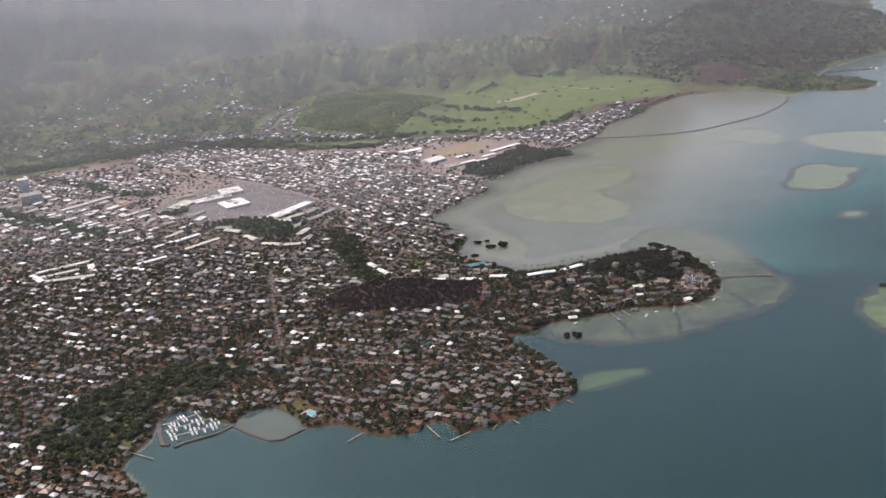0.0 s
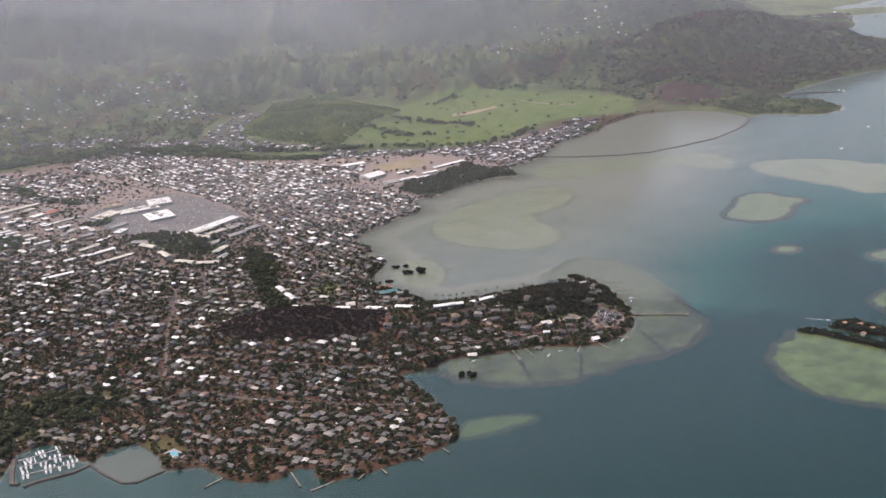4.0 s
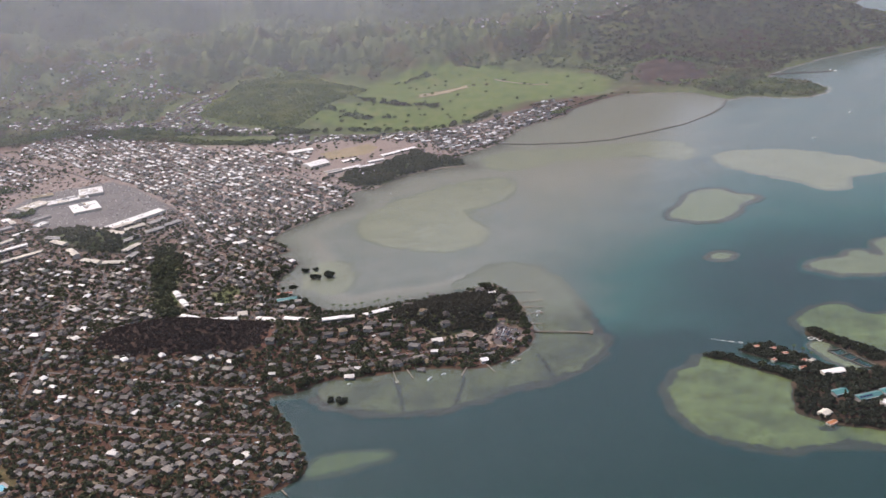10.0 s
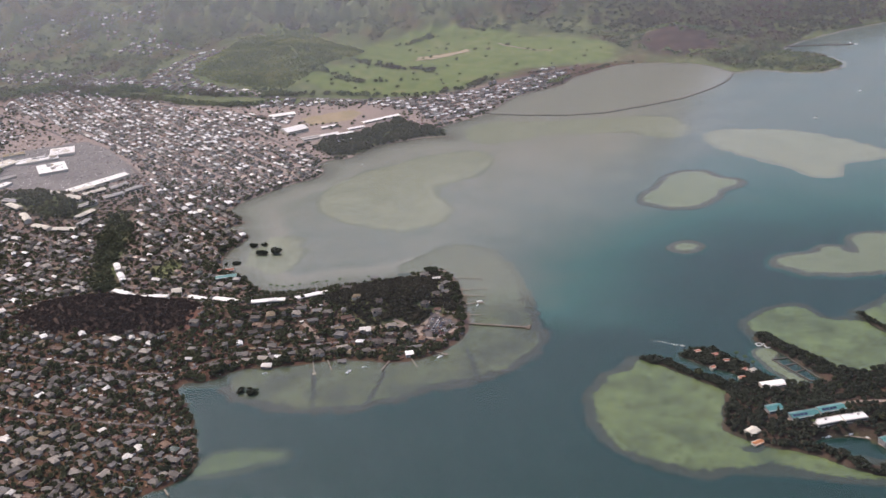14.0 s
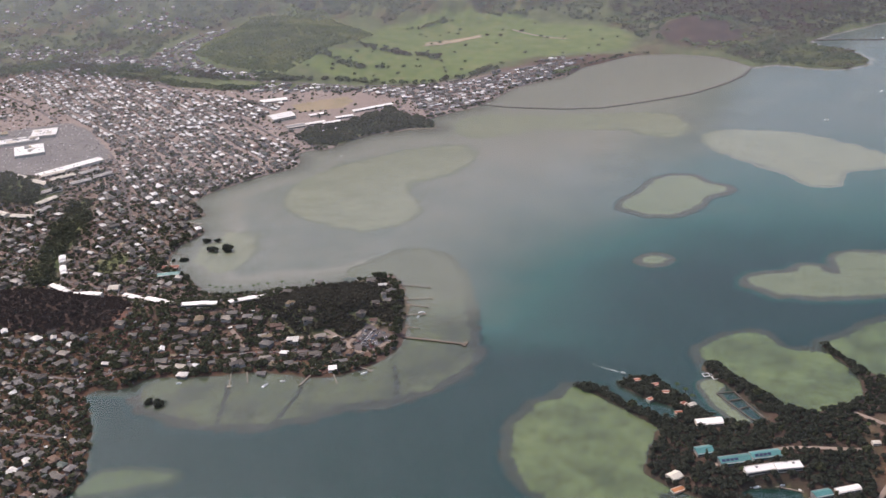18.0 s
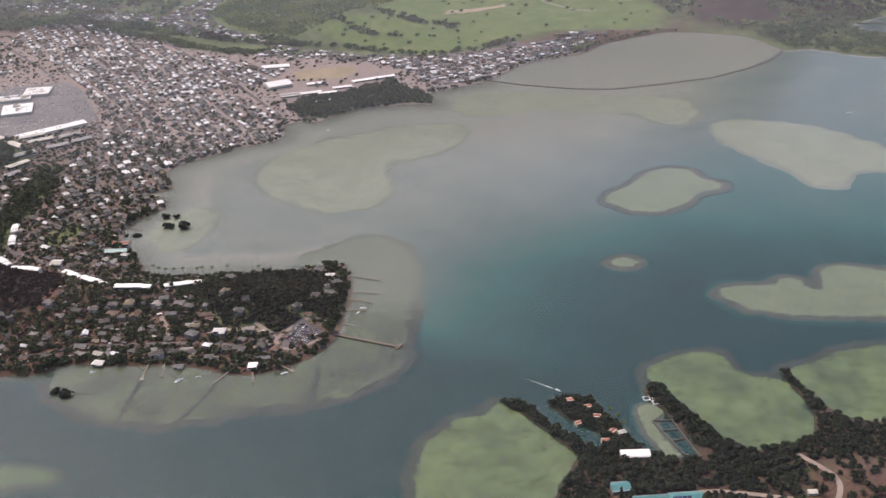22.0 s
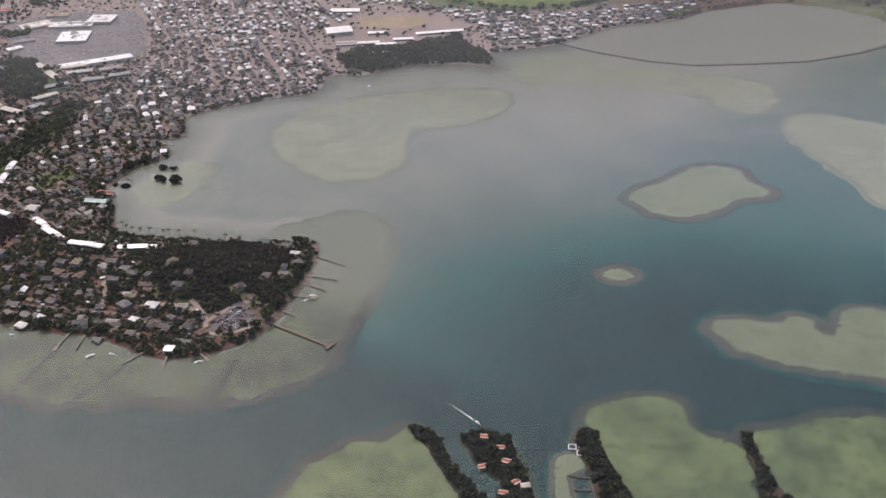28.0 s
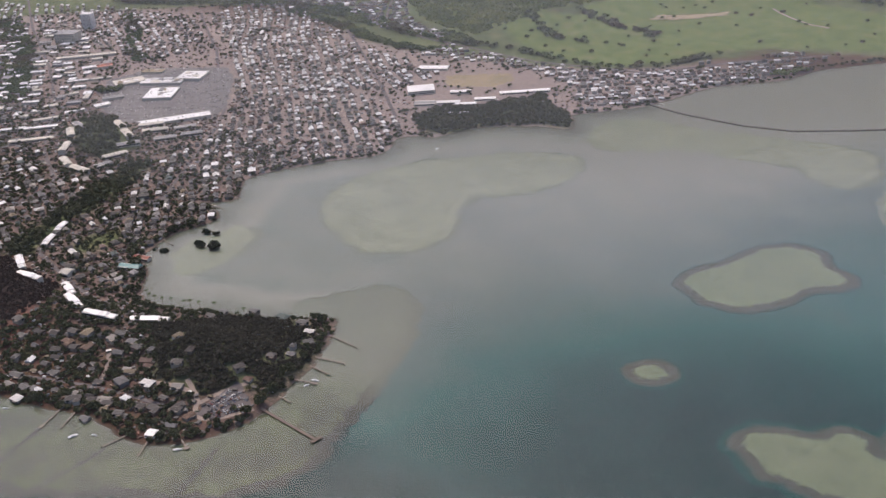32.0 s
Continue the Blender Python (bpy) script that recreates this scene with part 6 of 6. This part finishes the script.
# ---- boats ----
def boat(length, mast, label):
    top = new("boat")
    w = length * 0.16
    prof = [(-0.5, 0.85), (-0.3, 1.0), (0.1, 0.95), (0.35, 0.6), (0.5, 0.02)]
    verts, faces = [], []
    for u, k in prof:
        for y, z in ((-w * k, length * 0.11), (-w * k * 0.7, -0.25), (w * k * 0.7, -0.25), (w * k, length * 0.11)):
            verts.append((u * length, y, z))
    for i in range(4):
        a, b = 4 * i, 4 * i + 4
        faces += [(a + j, b + j, b + j + 1, a + j + 1) for j in range(3)] + [(a + 3, b + 3, b, a)]
    faces.append((0, 1, 2, 3))
    part("hull", mesh_of("hull", verts, faces, M_HULL), None, top)
    cabin = part("cabin", block(-length * 0.22, -w * 0.6, length * 0.1, length * 0.16, w * 0.6, length * 0.2, 0.12), M_HULL, top)
    part("windscreen", block(length * 0.155, -w * 0.5, length * 0.12, length * 0.175, w * 0.5, length * 0.185), M_GLASS, cabin)
    if mast:
        mast_pole = part("mast", rod(bmesh.new(), (0.5, 0, length * 0.15), (0.5, 0, length * 1.25), 0.12, 0.07), M_GREY, top)
        part("boom", rod(bmesh.new(), (0.5, 0, length * 0.3), (-length * 0.4, 0, length * 0.28), 0.1, 0.1), M_GREY, mast_pole)
    return tagged(top, label, "boat", "boats in the bay")


BOATS = [boat(9.0, False, "white motor cruiser on the calm water"), boat(10.5, True, "white sailing yacht with bare mast"), boat(6.5, False, "small white open motorboat")]
afloat = [0, 0, 0]


def moor(kind, x, y, turn):
    m = pose(x, y, 0.0, 0, 0, turn)
    if afloat[kind]:
        copy_thing(BOATS[kind], m)
    else:
        BOATS[kind].matrix_basis = m
    afloat[kind] += 1


rng = random.Random(31)
for ax, ay, bx, by in ((-366, 1374, -292, 1402), (-356, 1352, -288, 1376), (-372, 1392, -322, 1418)):
    n = 13
    d = math.hypot(bx - ax, by - ay)
    for k in range(n):
        for side in (-1, 1):
            u = (k + 0.5) / n
            if rng.random() < 0.6:
                moor(rng.choice([0, 0, 1, 2]), ax + (bx - ax) * u - side * (by - ay) / d * 7.2, ay + (by - ay) * u + side * (bx - ax) / d * 7.2, math.degrees(math.atan2(by - ay, bx - ax)) + 90 * side)
for kind, x, y, turn in [(0, 518, 1790, 10), (2, 515, 1778, 60), (2, 790, 1634, -27), (0, 920, 1408, 15), (2, 934, 1410, 15), (0, 944, 1412, 15), (2, 962, 1404, -50), (1, 352, 1588, 60), (2, 371, 1600, 10), (2, 1560, 3140, 0), (1, 1360, 2850, 40),
                         (1, 1450, 2780, 80), (0, 1600, 2830, 10), (1, 1700, 2690, 30), (0, 1210, 2650, 0), (2, 258, 2462, 80), (1, 1480, 3318, 10), (0, 1470, 3335, 100), (0, 470, 1622, 40), (2, 240, 1590, 20), (2, 900, 1415, 10), (0, 985, 1368, -50), (2, 992, 1358, -50)]:
    moor(kind, x, y, turn)
for k, (x, y) in enumerate([(912, 1411), (918, 1411), (924, 1412), (931, 1413), (937, 1414), (943, 1415), (951, 1417), (962, 1416), (967, 1407), (970, 1400), (974, 1410), (975, 1387), (988, 1383), (991, 1376), (1004, 1355), (1010, 1360)]):
    moor(2 if k % 3 else 0, x, y, 105 if k < 7 else 30 + 40 * (k % 2))


# ---- the white trail behind the small motorboat ----
verts, faces = [], []
r = np.random.RandomState(71)
for side in (-1, 0, 1):
    base = len(verts)
    for k in range(19):
        u = k / 18
        wide = (0.10 + 0.16 * r.uniform()) * (1 - 0.8 * u)
        off = side * (0.5 + 1.3 * u)
        for e in (-wide, wide):
            along, across = -3.2 - 38 * u, off + e
            verts.append((787 + along * 0.891 + across * 0.454, 1635.5 - along * 0.454 + across * 0.891, 0.05))
    faces += [(base + 2 * k, base + 2 * k + 1, base + 2 * k + 3, base + 2 * k + 2) for k in range(18) if side == 0 or r.uniform() < 0.6]
tagged(new("boat_wake", mesh_of("boat_wake", verts, faces, M_WHITE)), "thin white foam trail behind a small motorboat", "wake", kind="stuff")

# ---- cars ----
def car():
    top = new("car")
    part("body", block(-2.2, -0.9, 0.35, 2.2, 0.9, 0.95, 0.15), M_CAR, top)
    part("cabin", block(-1.5, -0.78, 0.94, 1.0, 0.78, 1.5, 0.22), M_GLASS, top)
    for x in (-1.4, 1.4):
        for y in (-0.85, 0.85):
            part("wheel", rod(bmesh.new(), (x, y - 0.11, 0.33), (x, y + 0.11, 0.33), 0.33, 0.33, 10), M_TYRE, top)
    return tagged(top, "small car parked on worn asphalt", "car", "parked cars")


first, parked = car(), 0
rng = random.Random(37)
for row, (ax, ay, bx, by) in enumerate([(449, 1692, 456, 1732), (455, 1690, 466, 1728), (459, 1684, 472, 1722), (464, 1684, 483, 1714), (468, 1683, 488, 1712)]):
    n = int(math.hypot(bx - ax, by - ay) / 3.4)
    for k in range(n):
        if rng.random() < 0.8:
            x, y = ax + (bx - ax) * k / n, ay + (by - ay) * k / n
            m = pose(x, y, float(ground_z(x, y)) + 0.52, 0, 0, math.degrees(math.atan2(by - ay, bx - ax)) + 90 + rng.uniform(-4, 4))
            if parked:
                copy_thing(first, m)
            else:
                first.matrix_basis = m
            parked += 1
pieces = []
for _ in range(1100):
    x, y = rng.uniform(-580, -210), rng.uniform(2310, 2670)
    if float(inside_by(MALL_LOT, x, y)) > 6 and clear(x, y, 3):
        a = radians(rng.choice([30, 120]) + rng.uniform(-3, 3))
        z = float(ground_z(x, y)) + 0.5
        for w, d, z0, h in ((3.2, 1.4, 0.3, 0.75), (1.9, 1.2, 0.75, 1.1)):
            v, f = moved(wall_mesh(w, d, h, -z0), x, y, a)
            pieces.append(([(p, q, s + z) for p, q, s in v], f))
tagged(new("parked_cars", mesh_of("parked_cars", *joined(*pieces), M_ROOFS_BRIGHT)), "rows of parked cars on the shopping centre's asphalt", "cars", kind="stuff")


# ---- yard clutter: sheds, carports, vehicles ----
xs, ys = scatter(TOWN_CORE, 8.5, 55)
r = np.random.RandomState(8)
keep = (r.uniform(size=xs.shape) < np.where((ys < 2400) & (xs > -700), 0.6, 0.22)) & on_land(xs, ys, 3) & (ys < 3000) & (xs > -1100)
for outline in KEEP_OFF + [PENINSULA_WOOD, SOUTH_WOOD]:
    keep &= inside_by(outline, xs, ys) < 2
pieces, tops = [], []
for x, y in zip(xs[keep], ys[keep]):
    z, a, kind = float(ground_z(x, y)), rng.uniform(0, 3.14), rng.random()
    w, dd, h = (4.4, 1.8, 1.5) if kind < 0.55 else (rng.uniform(3, 6), rng.uniform(2.5, 4), 2.3)
    v, f = moved(wall_mesh(w, dd, h, 0.6), x, y, a)
    pieces.append(([(p, q, s + z) for p, q, s in v], f))
    if kind >= 0.55:
        v, f = moved(roof_mesh(w, dd, h, 0.5, 0.3, False), x, y, a)
        tops.append(([(p, q, s + z) for p, q, s in v], f))
yard = tagged(new("yard_clutter", mesh_of("yard_clutter", *joined(*pieces), M_YARD)), "sheds and parked vehicles scattered between the homes", "clutter", kind="stuff")
part("shed_roofs", mesh_of("shed_roofs", *joined(*tops), M_ROOFS), None, yard)


# ---- translucent sheets added as haze, from the near bay to the far hills ----
def haze_material():
    m = Mat("thin_haze", 1.0)
    t = m.t
    both = t.nodes.new("ShaderNodeMixShader")
    both.inputs[0].default_value = 0.85
    for k, kind in enumerate(("ShaderNodeBsdfDiffuse", "ShaderNodeBsdfTranslucent")):
        n = t.nodes.new(kind)
        n.inputs["Color"].default_value = (0.57, 0.62, 0.71, 1)
        m.link(n.outputs[0], both.inputs[k + 1])
    thick = t.nodes.new("ShaderNodeAttribute")
    thick.attribute_name = "thick"
    amount = m.maths("MULTIPLY", thick.outputs["Fac"], m.maths("ADD", m.maths("MULTIPLY", m.noise(0.003, 4), 0.6), 0.7))
    out = t.nodes.new("ShaderNodeMixShader")
    m.link(amount, out.inputs[0])
    m.link(t.nodes.new("ShaderNodeBsdfTransparent").outputs[0], out.inputs[1])
    m.link(both.outputs[0], out.inputs[2])
    m.link(out.outputs[0], t.nodes["Material Output"].inputs["Surface"])
    return m.m


M_HAZE = haze_material()


def mist(y0, amount, low, seed):
    """An upright or leaning translucent sheet standing in for haze, with ragged, fading edges."""
    us, zs = np.meshgrid(np.linspace(-3400, 3800, 60), np.linspace(-30, 1000, 24))
    ys = y0 - (0.8 * zs - 60 * wavy(us, zs, 1500, seed)) * (y0 > 1500)
    me, used = grid_mesh("mist", us, ys, zs, np.ones(us.shape, bool), M_HAZE)
    fade = (1 - low) * step(zs, -5, 150) + low * step(zs, 0, 420 + 160 * wavy(us, zs, 800, seed + 2))
    fade = fade * (1.0 if y0 < 2900 else 0.5 + 0.5 * step(-us, -1100, 300)) * step(us, -3400, -2800) * step(-us, -3800, -3000)
    me.attributes.new("thick", "FLOAT", "POINT").data.foreach_set("value", (amount * fade).ravel()[used].astype(np.float32))
    return tagged(new("haze_sheet", me), "thin grey-violet translucent sheet added as haze in the air", "mist", "mist over the hills", "stuff")


# the two nearest sheets cross bay and town to lift dark tones
for k, (y0, amount, low) in enumerate([(1170, 0.022, 0.0), (2080, 0.07, 0.25), (2950, 0.09, 0.2), (3550, 0.09, 0.25), (4100, 0.11, 0.35), (4600, 0.17, 0.5)]):
    mist(y0, amount, low, 200 + 7 * k)

# ---- the plan's units brought to metres ----
for me in bpy.data.meshes:
    me.transform(Matrix.Scale(PLAN, 4))
for ob in bpy.data.objects:
    if ob.type in ("MESH", "EMPTY"):
        ob.location = ob.location * PLAN
